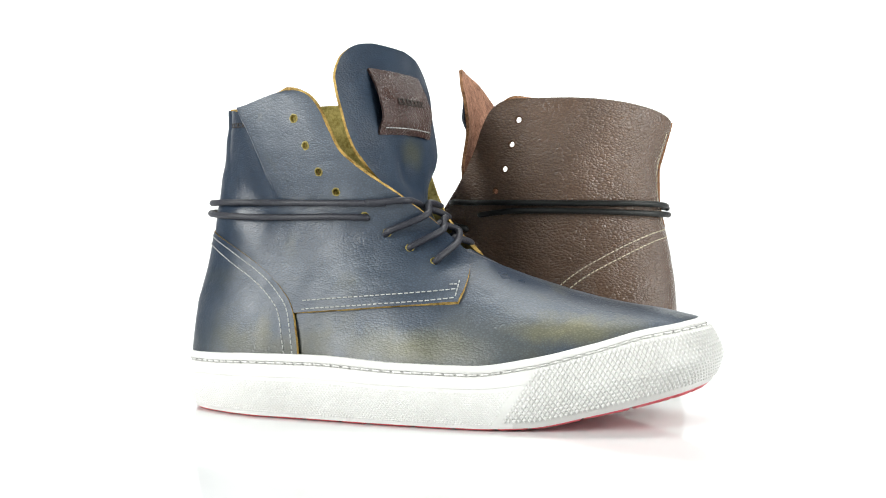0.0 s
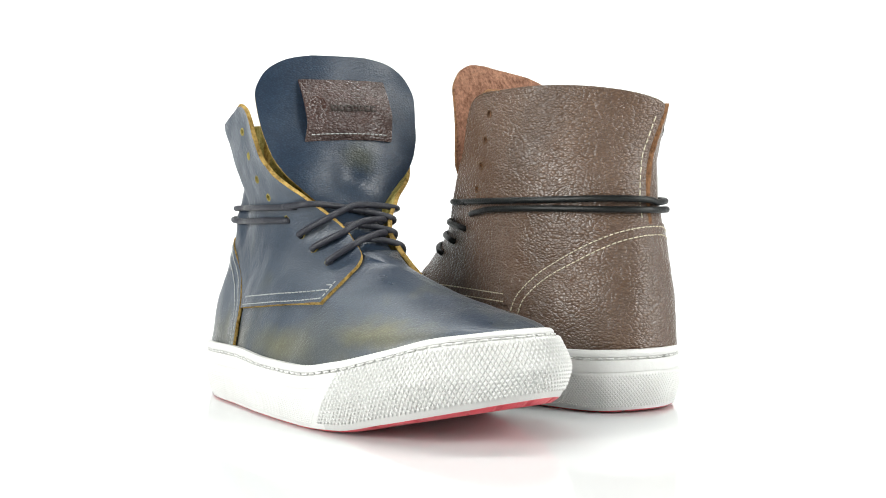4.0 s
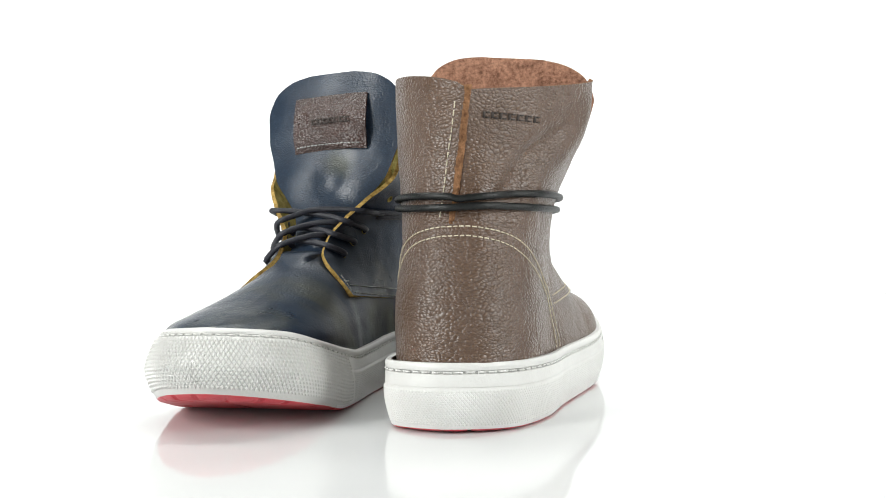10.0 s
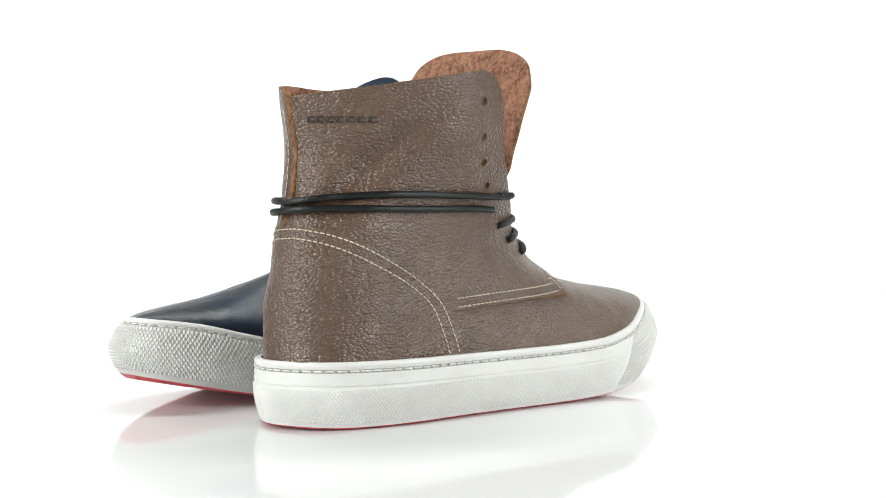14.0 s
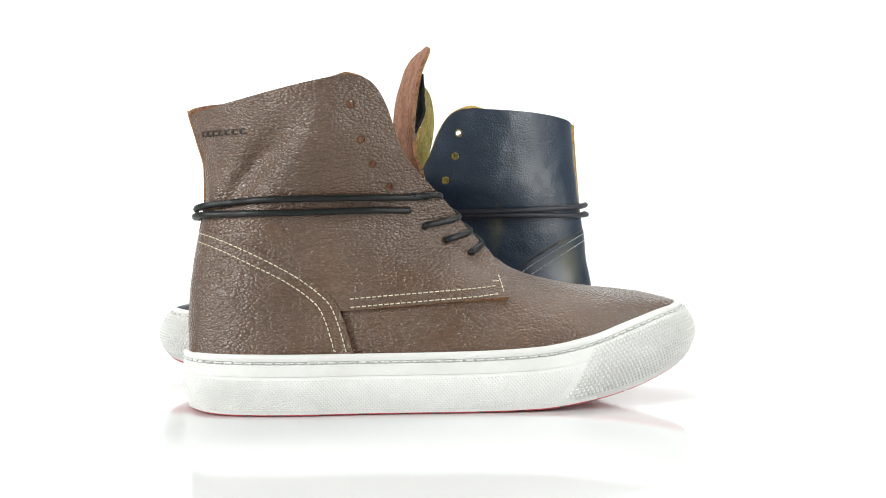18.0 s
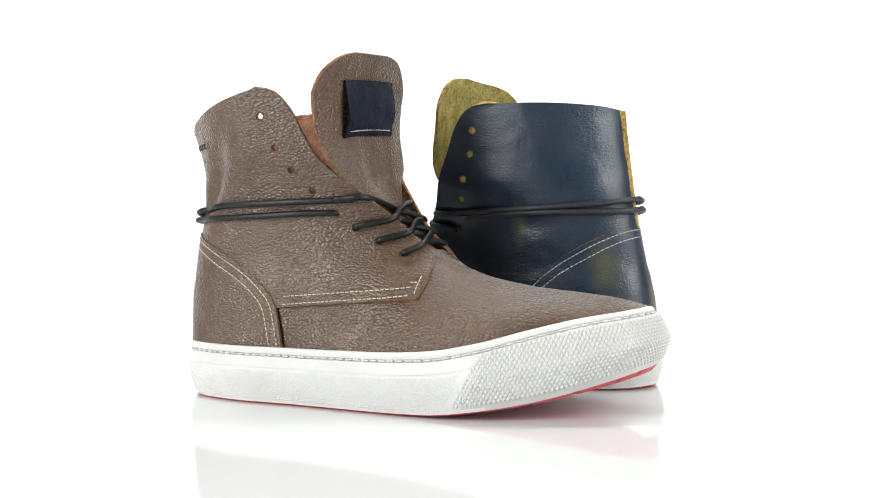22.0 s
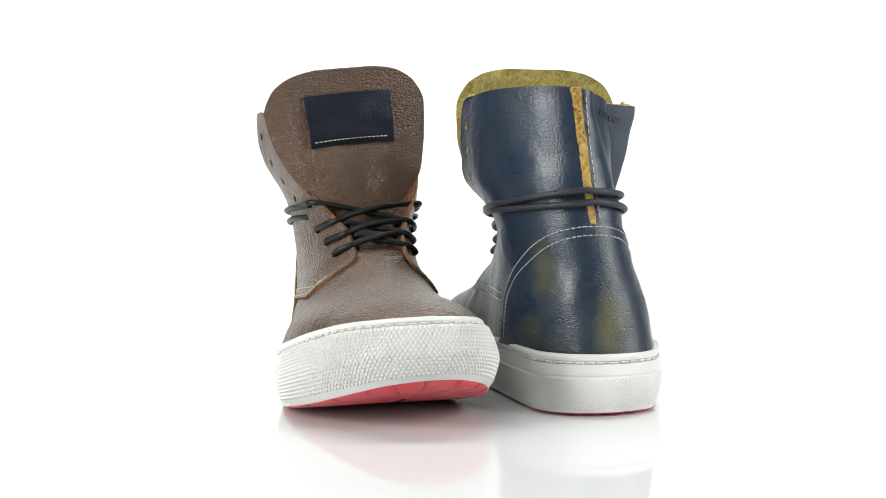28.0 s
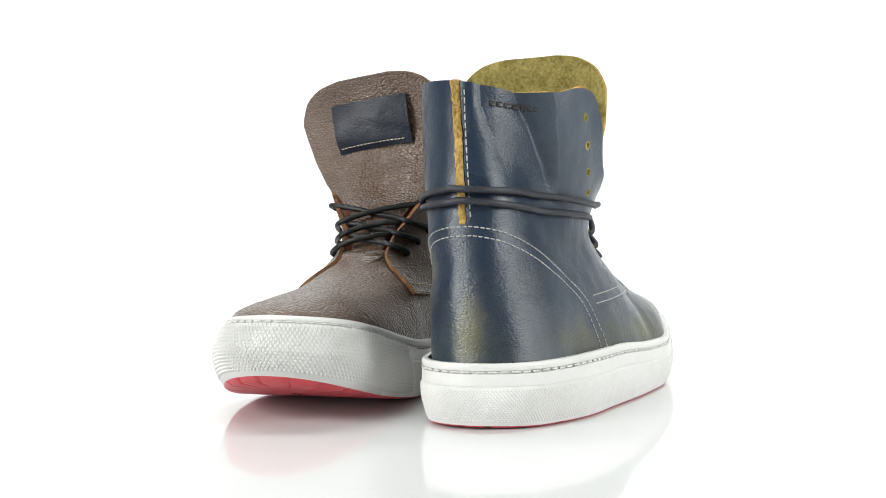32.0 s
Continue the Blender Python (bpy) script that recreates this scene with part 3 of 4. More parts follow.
def vamp(sh, boot, mats):
    tip = float(FL[:, 0].max()) - 0.0018
    xs = 0.086 + (tip - 0.086) * np.sin(np.linspace(0, math.pi / 2, 100))
    a = np.linspace(-1, 1, 81)
    rows = []
    for x in xs:
        z0, crest = float(rim_at(x)) - 0.003, max(float(RIDGE(x)), float(rim_at(x)) + 0.0008)
        top = crest
        tuck = 0.0008 * min(1, max(0, (0.178 - x) / 0.01))
        top = min(top, 0.0895 - max(0.0, 0.17 - x) * 0.3) - tuck
        w = np.cos(np.abs(a) * math.pi / 2)
        z = z0 + (top - z0) * w ** 0.8
        xx, zc = np.full(len(a), x), np.minimum(z, crest)
        y = np.where(a >= 0, sh.width(1, xx, zc, -tuck), -sh.width(-1, xx, zc, -tuck)) + sh.mid(xx, z)
        if x > 0.17:
            y[np.abs(a) < 1e-6] = 0.0
        rows.append(np.stack([xx, y, z], 1))
    pts = np.array(rows)
    # the tip closes down behind the rim of the sole
    last = pts[-1].copy()
    last[:, 0] += 0.0006
    last[:, 2] = np.minimum(last[:, 2], float(rim_at(tip)) - 0.003)
    pts = np.concatenate([pts, last[None]])
    return sheet("vamp", pts, mats[:1], boot, 0, (0.15, 0, 0.03), lift=0.0005, waves=38.0, seed=3.1)


def counter(sh, boot, mats, thread):
    off = 0.0024
    top = curve([0, 0.015, 0.035, 0.050, 0.0655, 0.0785, 0.0860, 0.0905], [0.1020, 0.0995, 0.0935, 0.0870, 0.0780, 0.0670, 0.0550, 0.032])

    def line(inset, n):
        q = spline([(x - inset * min(1, x / 0.05), float(top(x)) - inset * (1 - 0.75 * (x / 0.0905) ** 2)) for x in np.concatenate([np.linspace(0, 0.07, 9), [0.0785, 0.0845, 0.0885, 0.0905]])], n)
        return np.maximum(q, [0, 0.0345])
    nu, nv = 61, 36
    edge = line(0.0, nu)
    cols = []
    for side in (-1, 1):
        rows = []
        for v in np.linspace(0, 1, nv):
            x = edge[:, 0]
            z = 0.0324 + (edge[:, 1] - 0.0324) * v
            t = np.clip(x / 0.0905, 0, 1)
            xx = sh.xb(z, off) + (0.0905 - sh.xb(z, off)) * t ** 1.35
            rows.append(upper_point(sh, side, xx, z, off))
        cols.append(np.array(rows))
    pts = np.concatenate([cols[0][:, ::-1], cols[1][:, 1:]], axis=1)
    ob = sheet("heel_counter", pts, mats, boot, 0.0016, (0.06, 0, 0.05), lift=0.00045, waves=40.0, seed=8.0)
    for inset in (0.0026, 0.0072):
        e = line(inset, 80)
        both = []
        for side in (-1, 1):
            x, z = e[:, 0], e[:, 1]
            xx = sh.xb(z, off) + (0.0905 - sh.xb(z, off)) * np.clip(x / 0.0905, 0, 1) ** 1.35
            both.append(upper_point(sh, side, xx, z, off + 0.0003))
        stitches("stitching", np.concatenate([both[0][::-1], both[1][1:]]), thread, ob, on=ob)
    return ob


def front_edge(reach):
    """The front edge of a quarter from its lower corner up; reach moves the upper flap forward."""
    pts = [(0.1760, 0.0620), (0.1778, 0.0700), (0.1776, 0.0780), (0.1742, 0.0866), (0.1652, 0.0955), (0.1546, 0.1060), (0.1433, 0.1167), (0.1298, 0.1284),
           (0.1188, 0.1396), (0.1132, 0.1510), (0.1080, 0.1640), (0.1020, 0.1735), (0.0950, 0.1782), (0.0860, 0.1795)]
    return spline([(x + reach * min(1, max(0, (z - 0.11) / 0.03)), z) for x, z in pts], 96)


def eyelet(tree, h, mat, parent, seed, raised):
    """The raw rim that the punch left round one lace hole."""
    nrm = tree.find_nearest(h)[1].normalized()
    a = nrm.orthogonal().normalized()
    b = nrm.cross(a)
    rnd = random.Random(seed)
    bm = bmesh.new()
    rings = [[] for _ in range(4)]
    for k in range(20):
        w = 2 * math.pi * k / 20
        d = a * math.cos(w) + b * math.sin(w)
        wide = 0.0025 + rnd.uniform(-0.00015, 0.0002)
        for ring_k, (r, up) in zip(rings, ((0.0019, -0.0018), (0.0017, 0.0), (0.0020, raised), (wide, 0.0))):
            ring_k.append(bm.verts.new(h + d * r + nrm * up))
    for p, q in zip(rings, rings[1:]):
        for k in range(20):
            bm.faces.new((p[k], p[(k + 1) % 20], q[(k + 1) % 20], q[k]))
    return part("eyelet", bm, mat, parent)


def quarter(sh, side, boot, mats, thread, eyes, back_top, reach, tilt=0.0, dip=0.0, lower=1.0, seam=None):
    off, nu = 0.0014, 126
    front = front_edge(reach)
    front[:, 1] = np.where(front[:, 1] > 0.15, 0.15 + (front[:, 1] - 0.15) * lower, front[:, 1])
    span = np.linspace(0, 1, len(front))

    def point(u, v, extra=0.0):
        xe, ze = np.interp(v, span, front[:, 0]), np.interp(v, span, front[:, 1])
        w = 1 - np.cos(u * math.pi / 2)
        zb = 0.046 + (back_top - 0.046) * v
        f = 0.2 * w + 0.8 * u
        z = zb + (ze - zb) * f + tilt * np.sin(math.pi * f) * np.clip((v - 0.6) / 0.4, 0, 1)
        near = sh.xb(z, off + extra)
        z = z - dip * np.exp(-((near + (xe - near) * w - 0.047) / 0.017) ** 2) * np.clip((v - 0.6) / 0.4, 0, 1)
        xb = sh.xb(z, off + extra)
        x = xb + (xe - xb) * w
        rim = np.clip((u - 0.90) / 0.10, 0, 1) ** 2 * 0.0012
        return upper_point(sh, side, x, z, off + extra + rim)
    vv, uu = np.meshgrid(span, np.linspace(0, 1, nu), indexing="ij")
    pts = point(uu, vv)
    flat = pts.reshape(-1, 3)
    holes = [tuple(flat[np.argmin((flat[:, 0] - x) ** 2 + (flat[:, 2] - z) ** 2)]) for x, z in eyes]
    ob = sheet("quarter", pts, mats, boot, 0.0025, (0.08, 0, 0.09), holes=holes, radius=0.0020, lift=0.0006, waves=42.0, seed=11.0 + side)

    def on(x, z, extra):
        return upper_point(sh, side, np.array(x), np.array(z), off + extra)
    tree = BVHTree.FromPolygons([v.co for v in ob.data.vertices], [tuple(f.vertices) for f in ob.data.polygons])
    for k, h in enumerate(holes):
        eyelet(tree, Vector(h), mats[1] if mats[0] is BLUE else RIM_BROWN, ob, k, 0.0005 if mats[0] is BLUE else 0.0001)
    low = point(np.linspace(0.3, 1, 200), 0.0)
    xs = np.linspace(0.0895, 0.1735, 44)
    for above in (0.0017, 0.0062):
        zs = np.interp(xs, low[:, 0], low[:, 2]) + above
        stitches("stitching", np.array([on(x, z, 0.0006) for x, z in zip(xs, zs)]), thread, ob, on=ob)
    stitches("stitching", np.array([on(0.1742, z, 0.0006) for z in np.linspace(0.0645, 0.0740, 14)]), thread, ob, on=ob)
    tack = float(np.interp(0.1735, low[:, 0], low[:, 2])) + 0.0085
    stitches("stitching", np.array([on(x, tack, 0.0006) for x in np.linspace(0.1696, 0.1742, 8)]), thread, ob, 0.0019, 0.0004, on=ob)
    zs = np.linspace(0.104, back_top - 0.003, 60)
    if seam:
        gap, slope = seam
        stitches("stitching", np.array([seam_side(sh, side, z, gap + slope * (z - 0.13), off + 0.0006) for z in zs]), thread, ob, 0.0030, 0.0012, on=ob)
    return ob


def seam_side(sh, side, z, gap, off):
    """The point at a distance gap from the middle of the back, on the outer surface."""
    xs = sh.xb(z, off) + np.linspace(0, 1, 400) ** 2 * 0.07
    ys = np.maximum.accumulate(sh.width(side, xs, np.full(400, z), off))
    x = np.interp(gap, ys, xs)
    return np.array([x, float(sh.mid(np.array(x), np.array(z))) + side * gap, z])


def seam_strip(sh, boot, mat, top, aside, lean, half, out):
    bm = bmesh.new()
    zs = np.linspace(0.1005, top, 40)
    rnd = random.Random(4)
    rings = []
    ends = [float(sh.mid(sh.xb(z), z)) + aside + lean * (z - 0.13) for z in (zs[0], top)]
    for z in zs:
        x = float(sh.xb(z, 0.0012))
        y = float(np.interp(z, (zs[0], top), ends)) + rnd.uniform(-0.0002, 0.0002)
        w = half + rnd.uniform(-0.0002, 0.0002)
        rings.append([bm.verts.new(q) for q in ((x + 0.003, y - w, z), (x + 0.0006 - out, y - w, z), (x - out, y, z), (x + 0.0004 - out, y + w, z), (x + 0.0035, y + w + 0.0035, z))])
    for a, b in zip(rings, rings[1:]):
        for k in range(5):
            bm.faces.new((a[k], a[(k + 1) % 5], b[(k + 1) % 5], b[k]))
    bm.faces.new(rings[0][::-1])
    bm.faces.new(rings[-1])
    bmesh.ops.recalc_face_normals(bm, faces=bm.faces[:])
    return part("back_seam_strip", bm, mat, boot, "raw folded leather edge of the back seam")


TONGUE_FOOT = [(0.182, 0.0795), (0.1640, 0.0905), (0.1502, 0.1025), (0.1408, 0.1180)]
TONGUE_BLUE = spline(TONGUE_FOOT + [(0.1372, 0.1355), (0.1345, 0.1500), (0.1320, 0.1650), (0.1296, 0.1800), (0.1274, 0.1920), (0.1255, 0.2025)], 80)
TONGUE_BROWN = spline(TONGUE_FOOT + [(0.1348, 0.1355), (0.1306, 0.1500), (0.1296, 0.1650), (0.1314, 0.1800), (0.1346, 0.1920), (0.1385, 0.2025)], 80)


def tongue(boot, mats, patch_mat, thread, line, shift, roll, aim, yaw, curl, extra, patch_z, bars):
    wide = curve([0, 0.2, 0.35, 0.45, 0.54, 0.62, 0.72, 0.84, 0.92, 0.97, 0.99, 1.0], [0.008, 0.012, 0.0185, 0.0292, 0.0388, 0.0435, 0.0472, 0.0485, 0.0435, 0.0340, 0.0255, 0.0160])
    nu = 61

    def point(u, v, off=0.0):
        """u from -1 to 1 across, v from 0 to 1 along."""
        c = np.stack([np.interp(v, np.linspace(0, 1, 80), line[:, k]) for k in (0, 1)], -1)
        y = u * wide(v) - extra * np.clip(-u, 0, 1) * np.clip((v - 0.6) / 0.25, 0, 1)
        bow = curl + 16.0 * np.clip(0.55 - v, 0, 1)
        lift = np.clip((v - 0.55) / 0.45, 0, 1)
        x = c[..., 0] - bow * y * y + off + yaw * y * np.clip((v - 0.3) / 0.3, 0, 1)
        x = x - 0.0045 * np.exp(-(y / 0.013) ** 2 - ((v - 0.50) / 0.09) ** 2)
        z = c[..., 1] - 2.0 * y * y * (1 - lift)
        turn = roll * np.clip((v - 0.35) / 0.25, 0, 1)
        y, z = y - turn * (z - 0.13), z + turn * y
        return np.stack(np.broadcast_arrays(x, y + shift * np.clip(v * 1.5, 0, 1), z), -1)
    vv, uu = np.meshgrid(1 - np.linspace(1, 0, 100) ** 1.5, np.linspace(-1, 1, nu), indexing="ij")
    ob = sheet("tongue", point(uu, vv), mats, boot, 0.0019, (0.06, 0, 0.12), lift=0.0009, waves=30.0, seed=21.0)
    # the sewn patch
    a = np.linspace(-1, 1, 25)
    b = np.linspace(0, 1, 19)
    bb, aa = np.meshgrid(b, a, indexing="ij")
    low, high = np.interp(patch_z, line[:, 1], np.linspace(0, 1, 80))
    v = low + (high - low) * bb
    u = (aa * 0.0258 + aim) / wide(v)
    pts = point(u, v, 0.0016 + 0.0042 * np.sin(math.pi * bb ** 0.8) + 0.0012 * np.sin(11 * bb + 2.5 * aa) * np.clip(0.75 - bb, 0, 1))
    patch = sheet("label_patch", pts, [patch_mat], ob, 0.0013, (0.06, 0, 0.12), lift=0.0004, waves=120.0, seed=5.0)
    xs = np.linspace(-0.0235, 0.0235, 60)
    vv = np.full(60, low + 0.1 * (high - low))
    stitches("stitching", point((xs + aim) / wide(vv), vv, 0.0041), thread, patch, 0.0020, 0.0008, 0.00035)
    if bars:
        bm = bmesh.new()
        for k in range(7):
            for (s0, s1), (t0, t1) in (((0, 0.3), (0, 1)), ((0.3, 0.8), (0, 0.25)), ((0.3, 0.8), (0.75, 1))):
                q = []
                for a1, t1_ in ((s0, t0), (s1, t0), (s1, t1), (s0, t1)):
                    v1 = np.array(low + (high - low) * (0.47 + 0.10 * t1_))
                    y1 = -0.012 + (k + a1) * 0.0040 + aim
                    b1 = (float(v1) - low) / (high - low)
                    q.append(bm.verts.new(point(y1 / wide(v1), v1, 0.0023 + 0.0042 * math.sin(math.pi * b1 ** 0.8))))
                bm.faces.new(q)
        mark = part("maker_mark", bm, MARK, patch, "dark pressed bars")
        mark.modifiers.new("depth", "SOLIDIFY").thickness = 0.0003
    return ob


EYES = ((0.1224, 0.1098), (0.1335, 0.1012), (0.1466, 0.0934), (0.1603, 0.0862))


def eyes_of(drop):
    return tuple((x, z - drop) for x, z in EYES)


def laces(sh, boot, mat, heights, drop):
    r = 0.00185

    def eye(side, k):
        x, z = eyes_of(drop[side])[k]
        return upper_point(sh, side, np.array(x), np.array(z), 0.0014)

    def cord(points, n=44):
        bm = bmesh.new()
        tube(bm, spline(points, n), r, 10)
        part("lace", bm, mat, boot)

    def over(k, lift):
        x, z = ((0.1440, 0.1195), (0.1515, 0.1090), (0.1605, 0.1010), (0.1695, 0.0930))[k]
        return np.array([x - 0.0022 + lift, 0.0, z - 0.0036 + lift])
    edge = front_edge(0.0)

    def rim(side, z, lift):
        """A point on the quarter's front edge."""
        x = np.interp(z, edge[6:, 1], edge[6:, 0])
        return upper_point(sh, side, np.array(x - 0.0015), np.array(z), 0.0014 + lift)
    for k in (3, 2, 1):
        for side in (-1, 1):
            a = eye(side, k)
            out = np.array([0, side * 1.0, 0.0])
            rise = 0.0010 if side > 0 else 0.0034
            if k > 1:
                b, zb = eye(-side, k - 1), EYES[k - 1][1] - drop[-side]
                tail = [rim(-side, zb + 0.0045, -0.0045), rim(-side, zb + 0.0030, -0.0060) + np.array([-0.004, 0, -0.001])]
            else:
                zw = heights[0][1] if -side > 0 else heights[0][2]
                tail = [rim(-side, zw + 0.0008, 0.0034), upper_point(sh, -side, np.array(0.1285), np.array(zw), 0.0035), upper_point(sh, -side, np.array(0.124), np.array(zw), 0.0034)]
            head = [a + np.array([-0.0005, -side * 0.0022, -0.0008]), a + np.array([0.0008, side * 0.0018, 0.0008]), rim(side, EYES[k][1] + 0.0048, 0.0026)]
            mid = (over(k, rise) + over(k - 1, rise)) / 2
            m1 = 0.5 * (head[-1] + mid) + np.array([0.0007, 0, 0.0007])
            m2 = 0.5 * (tail[0] + mid) + np.array([0.0007, 0, 0.0007])
            cord(head + [m1, mid, m2] + tail)
    # the cord goes twice round the ankle and dives into the uppermost laced eyelets
    for n, (zb, zl, zr, xe) in enumerate(heights):
        pts = []
        for side, zf in ((-1, zr), (1, zl)):
            u = np.linspace(0, 1, 40)
            z = zb + (zf - zb) * u ** 0.8 + 0.0005 * np.sin(6 * u + 2 * n + side)
            off = 0.0034 + 0.0026 * np.exp(-(u / 0.22) ** 2)
            xb = sh.xb(z, off)
            x = xb + (xe - xb) * (1 - np.cos(u * math.pi / 2))
            pts.append(upper_point(sh, side, x, z, off))
        path = np.vstack([pts[0][::-1], pts[1][1:]])
        if n == 1:
            path = np.vstack([eye(-1, 0) + np.array([0.001, 0.003, 0]), eye(-1, 0) + np.array([-0.001, -0.001, 0]), path[4:-4], eye(1, 0) + np.array([-0.001, 0.001, 0]), eye(1, 0) + np.array([0.001, -0.003, 0])])
        cord(path, 170)


def pressed_bars(sh, side, z0, start, step, high, drop, parent):
    """The maker's name pressed into the leather, as plain bars."""
    def at(a, z):
        p = seam_side(sh, side, z0 + z - drop * (a - start), a, 0.0019)
        return p
    bm = bmesh.new()
    for k in range(7):
        a0 = start + k * step
        for (s0, s1), (t0, t1) in (((0, 0.30), (0, 1)), ((0.30, 0.8), (0.0, 0.22)), ((0.30, 0.8), (0.78, 1.0))):
            q = [at(a0 + step * s, high * t) for s, t in ((s0, t0), (s1, t0), (s1, t1), (s0, t1))]
            bm.faces.new([bm.verts.new(p) for p in q])
    ob = part("maker_mark", bm, MARK, parent, "dark pressed bars")
    m = ob.modifiers.new("depth", "SOLIDIFY")
    m.thickness = 0.0002
    return ob


def boot(name, label, mats, patch_mat, thread, lace, sh, strip, flap, heights, eyes_r, eyes_l, tops, reach, tilt, mark, edge, sew, dip=0.0, lower=1.0, drop=0.0):
    top = new(name)
    tagged(top, label, "boot", "pair of boots on show")
    sole(top)
    vamp(sh, top, mats)
    counter(sh, top, mats, thread)
    aside, lean, half, out, apart = edge
    outer = quarter(sh, -1, top, mats, thread, tuple(eyes_r) + eyes_of(drop), tops[0], reach[0], tilt[0], dip, lower, (apart - aside, -lean) if sew < 0 else None)
    quarter(sh, 1, top, mats, thread, tuple(eyes_l) + EYES, tops[1], reach[1], tilt[1], seam=(apart + aside, lean) if sew > 0 else None)
    pressed_bars(sh, -1, tops[0] - 0.0125, *mark, outer)
    seam_strip(sh, top, strip, max(tops) + 0.0006, aside, lean, half, out)
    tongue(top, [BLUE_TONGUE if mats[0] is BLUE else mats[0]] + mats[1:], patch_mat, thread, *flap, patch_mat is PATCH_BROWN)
    laces(sh, top, lace, heights, {-1: drop, 1: 0.0})
    return top


BLUE_SHAPE = Shape(back=(0.0074, 0.0094, 0.0138, 0.0165, 0.0185, 0.0200, 0.0215, 0.0228, 0.0235),
                   left=(0.0378, 0.0364, 0.034, 0.034, 0.0405, 0.048, 0.0505, 0.0525, 0.053),
                   right=(0.0395, 0.0372, 0.0335, 0.0325, 0.035, 0.0395, 0.0425, 0.0440, 0.0440),
                   middle=(0.0010, 0.0036, 0.0074, 0.0105, 0.0115, 0.012, 0.0125, 0.0125, 0.0125),
                   corner_left=(2.6, 2.5, 2.3, 2.3, 2.1, 1.9, 1.85, 1.85, 1.85), corner_right=(2.2, 2.2, 2.25, 2.3, 2.3, 2.3, 2.5, 2.6, 2.6),
                   um_right=(0.45, 0.45, 0.45, 0.45, 0.46, 0.42, 0.36, 0.30, 0.28), um_left=(0.45, 0.45, 0.45, 0.45, 0.50, 0.58, 0.62, 0.62, 0.62),
                   front=(0.18, 0.18, 0.187, 0.173, 0.177, 0.190, 0.20, 0.21, 0.21), flank=1.3,
                   fold=0.017, dents=((-1, 0.050, 0.117, 0.014, 0.016, 0.004, -0.35), (1, 0.050, 0.128, 0.02, 0.02, 0.0018, 0.3)))
BROWN_SHAPE = Shape(back=(0.0064, 0.0068, 0.0095, 0.0128, 0.0158, 0.0158, 0.0120, 0.0072, 0.0050),
                    left=(0.0382, 0.0383, 0.0365, 0.037, 0.0395, 0.0420, 0.0440, 0.0455, 0.046),
                    right=(0.0388, 0.0386, 0.0375, 0.0385, 0.042, 0.0485, 0.0550, 0.0580, 0.0585),
                    middle=(0.004, 0.0045, 0.0045, 0.004, 0.003, 0.002, 0.0, -0.002, -0.003),
                    corner_left=(2.6, 2.5, 2.3, 2.3, 2.2, 1.9, 1.65, 1.5, 1.45), corner_right=(2.3, 2.3, 2.3, 2.3, 2.05, 1.65, 1.38, 1.28, 1.28),
                    um_right=(0.45, 0.45, 0.45, 0.45, 0.47, 0.47, 0.46, 0.45, 0.45), um_left=(0.45, 0.45, 0.45, 0.45, 0.45, 0.44, 0.43, 0.42, 0.42),
                    front=(0.18, 0.18, 0.187, 0.173, 0.170, 0.158, 0.148, 0.143, 0.143), flank=1.65,
                    dents=((-1, 0.038, 0.130, 0.009, 0.024, 0.0075, 0.7), (-1, 0.062, 0.140, 0.016, 0.022, -0.0020, 0.6), (1, 0.046, 0.135, 0.018, 0.03, 0.0020, 0.2)))

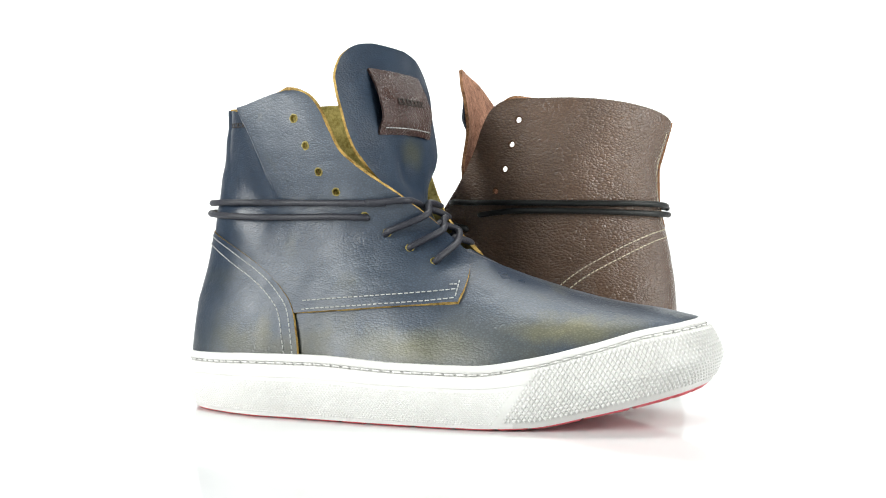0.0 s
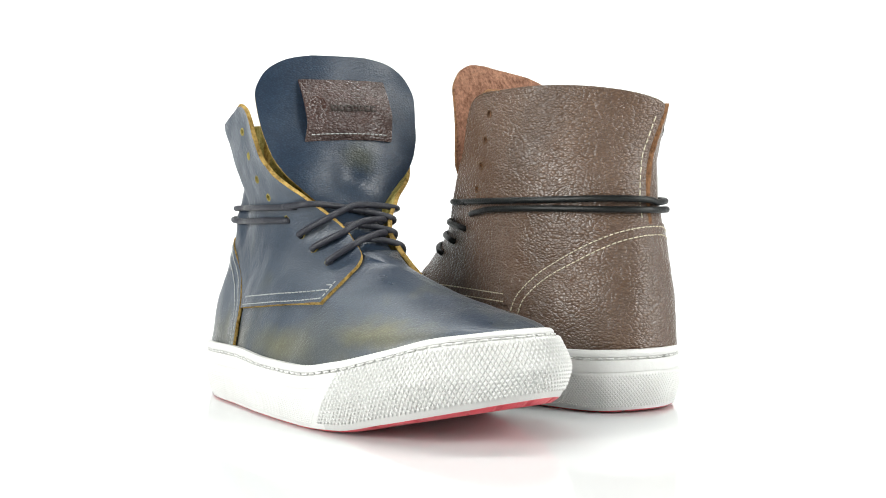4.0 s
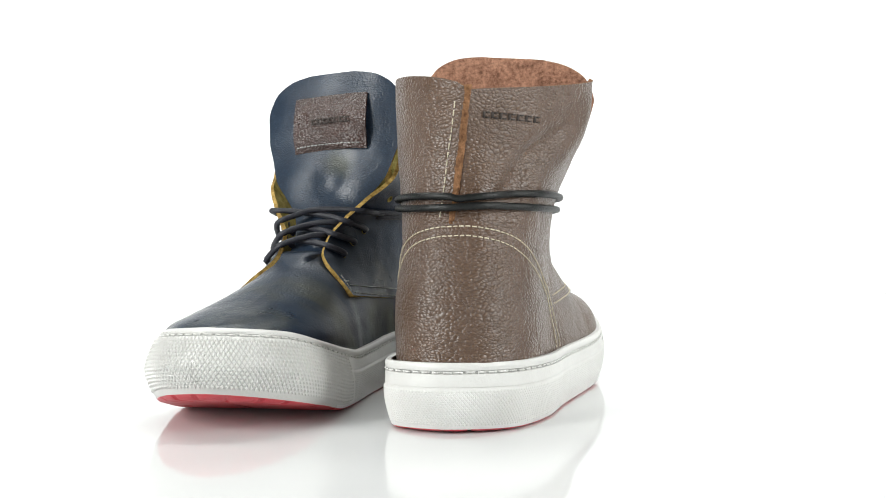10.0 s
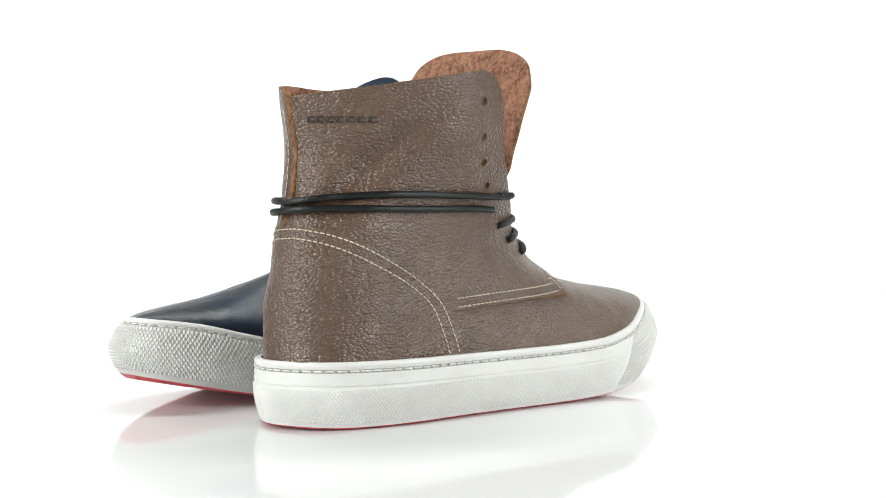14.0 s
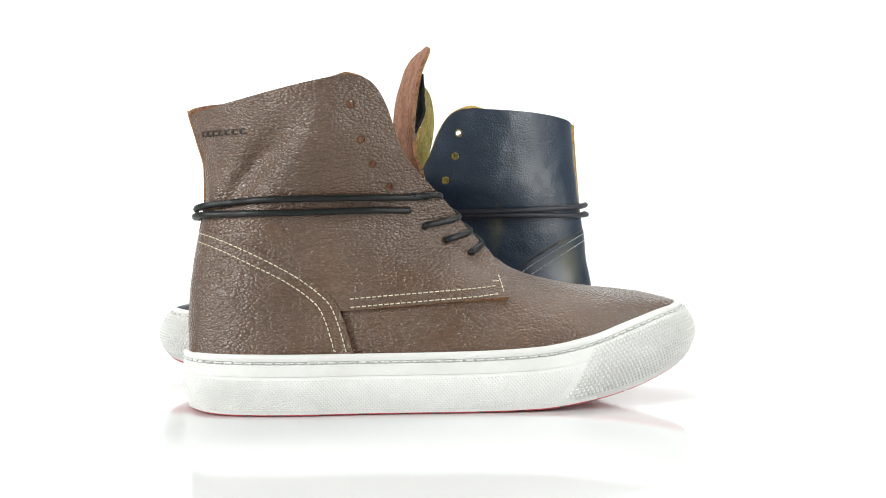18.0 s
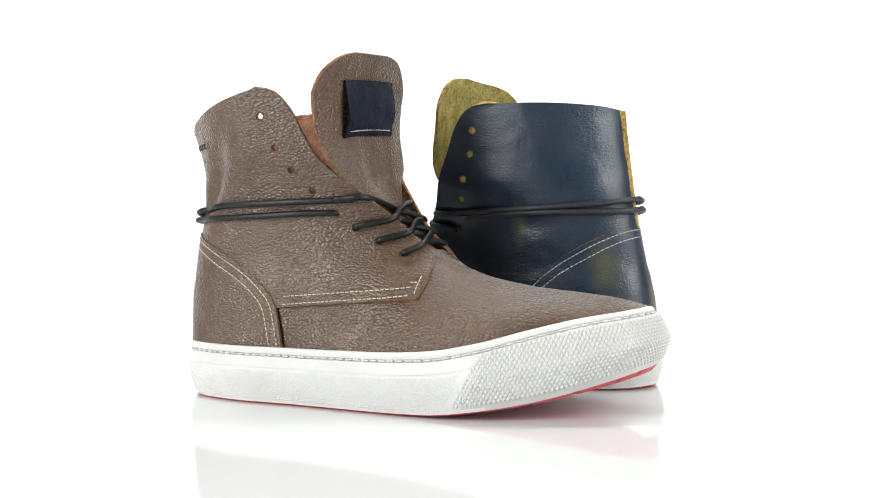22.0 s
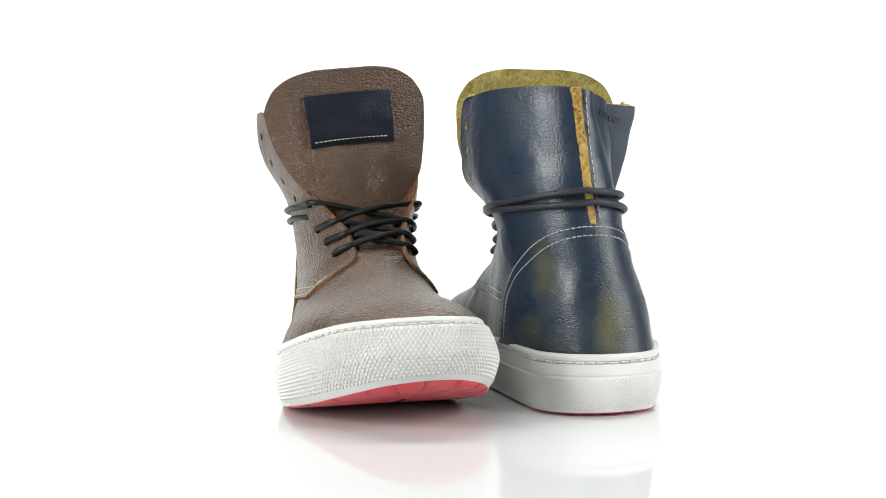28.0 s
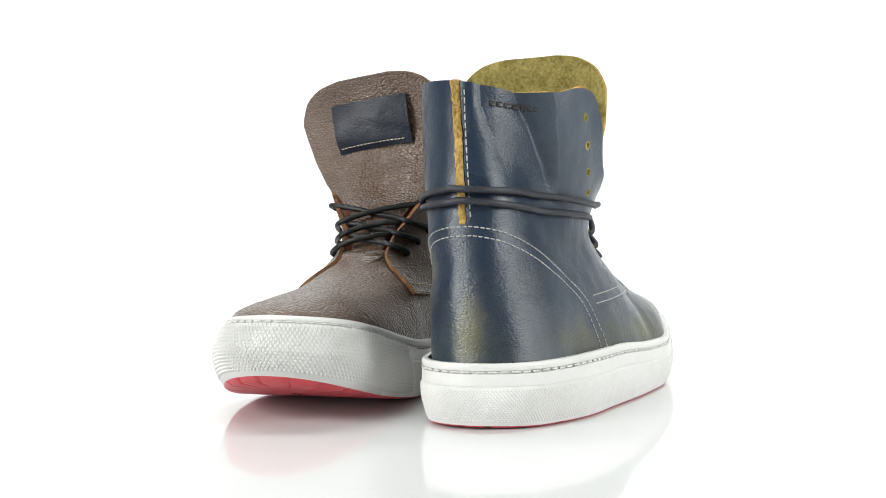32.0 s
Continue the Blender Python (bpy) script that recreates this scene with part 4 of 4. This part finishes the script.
take_last(CONTROL_BLUE, [0.0326, 0.0330, 0.0342, 0.0345, 0.0320, 0.0316, 0.0352, 0.0416, 0.0482, 0.0520], [0.0010, 0, 0, 0, 0, 0, 0.0010, 0.0066, 0.0125, 0.0195],
          [0.120, 0.115, 0.110, 0.1015, 0.0915, 0.0835, 0.0755, 0.0670, 0.0602, 0.0562, 0.0532, 0.0495])
blue = boot("ankle_boot", "worn blue leather high-top boot with grey laces and white sole", [BLUE, OLIVE, EDGE_YELLOW], PATCH_BROWN, THREAD_WHITE, LACE_GREY, BLUE_SHAPE,
            EDGE_YELLOW, (TONGUE_BLUE, 0.0072, 0.03, 0.0, 0.23, 2.9, 0.0, (0.1525, 0.1880)), ((0.1185, 0.1120, 0.1135, 0.134), (0.1120, 0.1095, 0.1060, 0.121)),
            ((0.0845, 0.1599), (0.0908, 0.1444), (0.0977, 0.1304), (0.1075, 0.1195)), ((0.1088, 0.1639), (0.1113, 0.1483), (0.1169, 0.1326), (0.1220, 0.1205)),
            (0.1735, 0.1735), (-0.006, 0.014), (-0.002, 0.001), (0.0125, 0.0029, 0.0026, 0.12), edge=(0.0013, 0.045, 0.0017, 0.0016, 0.0044), sew=-1, dip=0.004, lower=0.84, drop=0.004)
take_last(CONTROL_BROWN, [0.0342, 0.0336, 0.0333, 0.0332, 0.0335, 0.0352, 0.0398, 0.0468, 0.0525, 0.0562], [0.0012, 0, 0, 0, 0, 0.0008, 0.0040, 0.0088, 0.0158, 0.0250],
          [0.120, 0.115, 0.110, 0.1015, 0.0915, 0.0825, 0.0735, 0.0675, 0.0640, 0.0606, 0.0574, 0.0538])
brown = boot("ankle_boot", "pebbled brown leather high-top boot with black laces and white sole", [BROWN, TAN, EDGE_TAN], PATCH_BLUE, THREAD_CREAM, LACE_BLACK, BROWN_SHAPE,
             EDGE_TAN, (TONGUE_BROWN, -0.0038, 0.11, 0.0, 0.075, 1.2, 0.0045, (0.1563, 0.1880)), ((0.1128, 0.1172, 0.1175, 0.134), (0.1080, 0.1112, 0.1100, 0.121)),
             ((0.0887, 0.1634), (0.0954, 0.1466), (0.1019, 0.1339), (0.1113, 0.1223)), ((0.0967, 0.1670), (0.1008, 0.1519), (0.1060, 0.1370), (0.1130, 0.1240)),
             (0.1640, 0.1660), (0.0, 0.012), (-0.003, 0.004), (0.0085, 0.0039, 0.0030, 0.03), edge=(0.0012, -0.063, 0.0014, 0.0012, 0.0060), sew=1)


# ---- movement: both boots turn with the table about its axis ----
def motions():
    for thing, x, y, turn in ((blue, -0.14450, -0.03118, -16.80), (brown, 0.15719, 0.00261, 166.75)):
        rows = []
        for k in range(65):
            t = k * 0.5
            a = radians(-SPIN * t)
            rows.append((t, pose(x * math.cos(a) - y * math.sin(a), x * math.sin(a) + y * math.cos(a), 0, 0, 0, turn - SPIN * t)))
        walk(thing, rows)


motions()
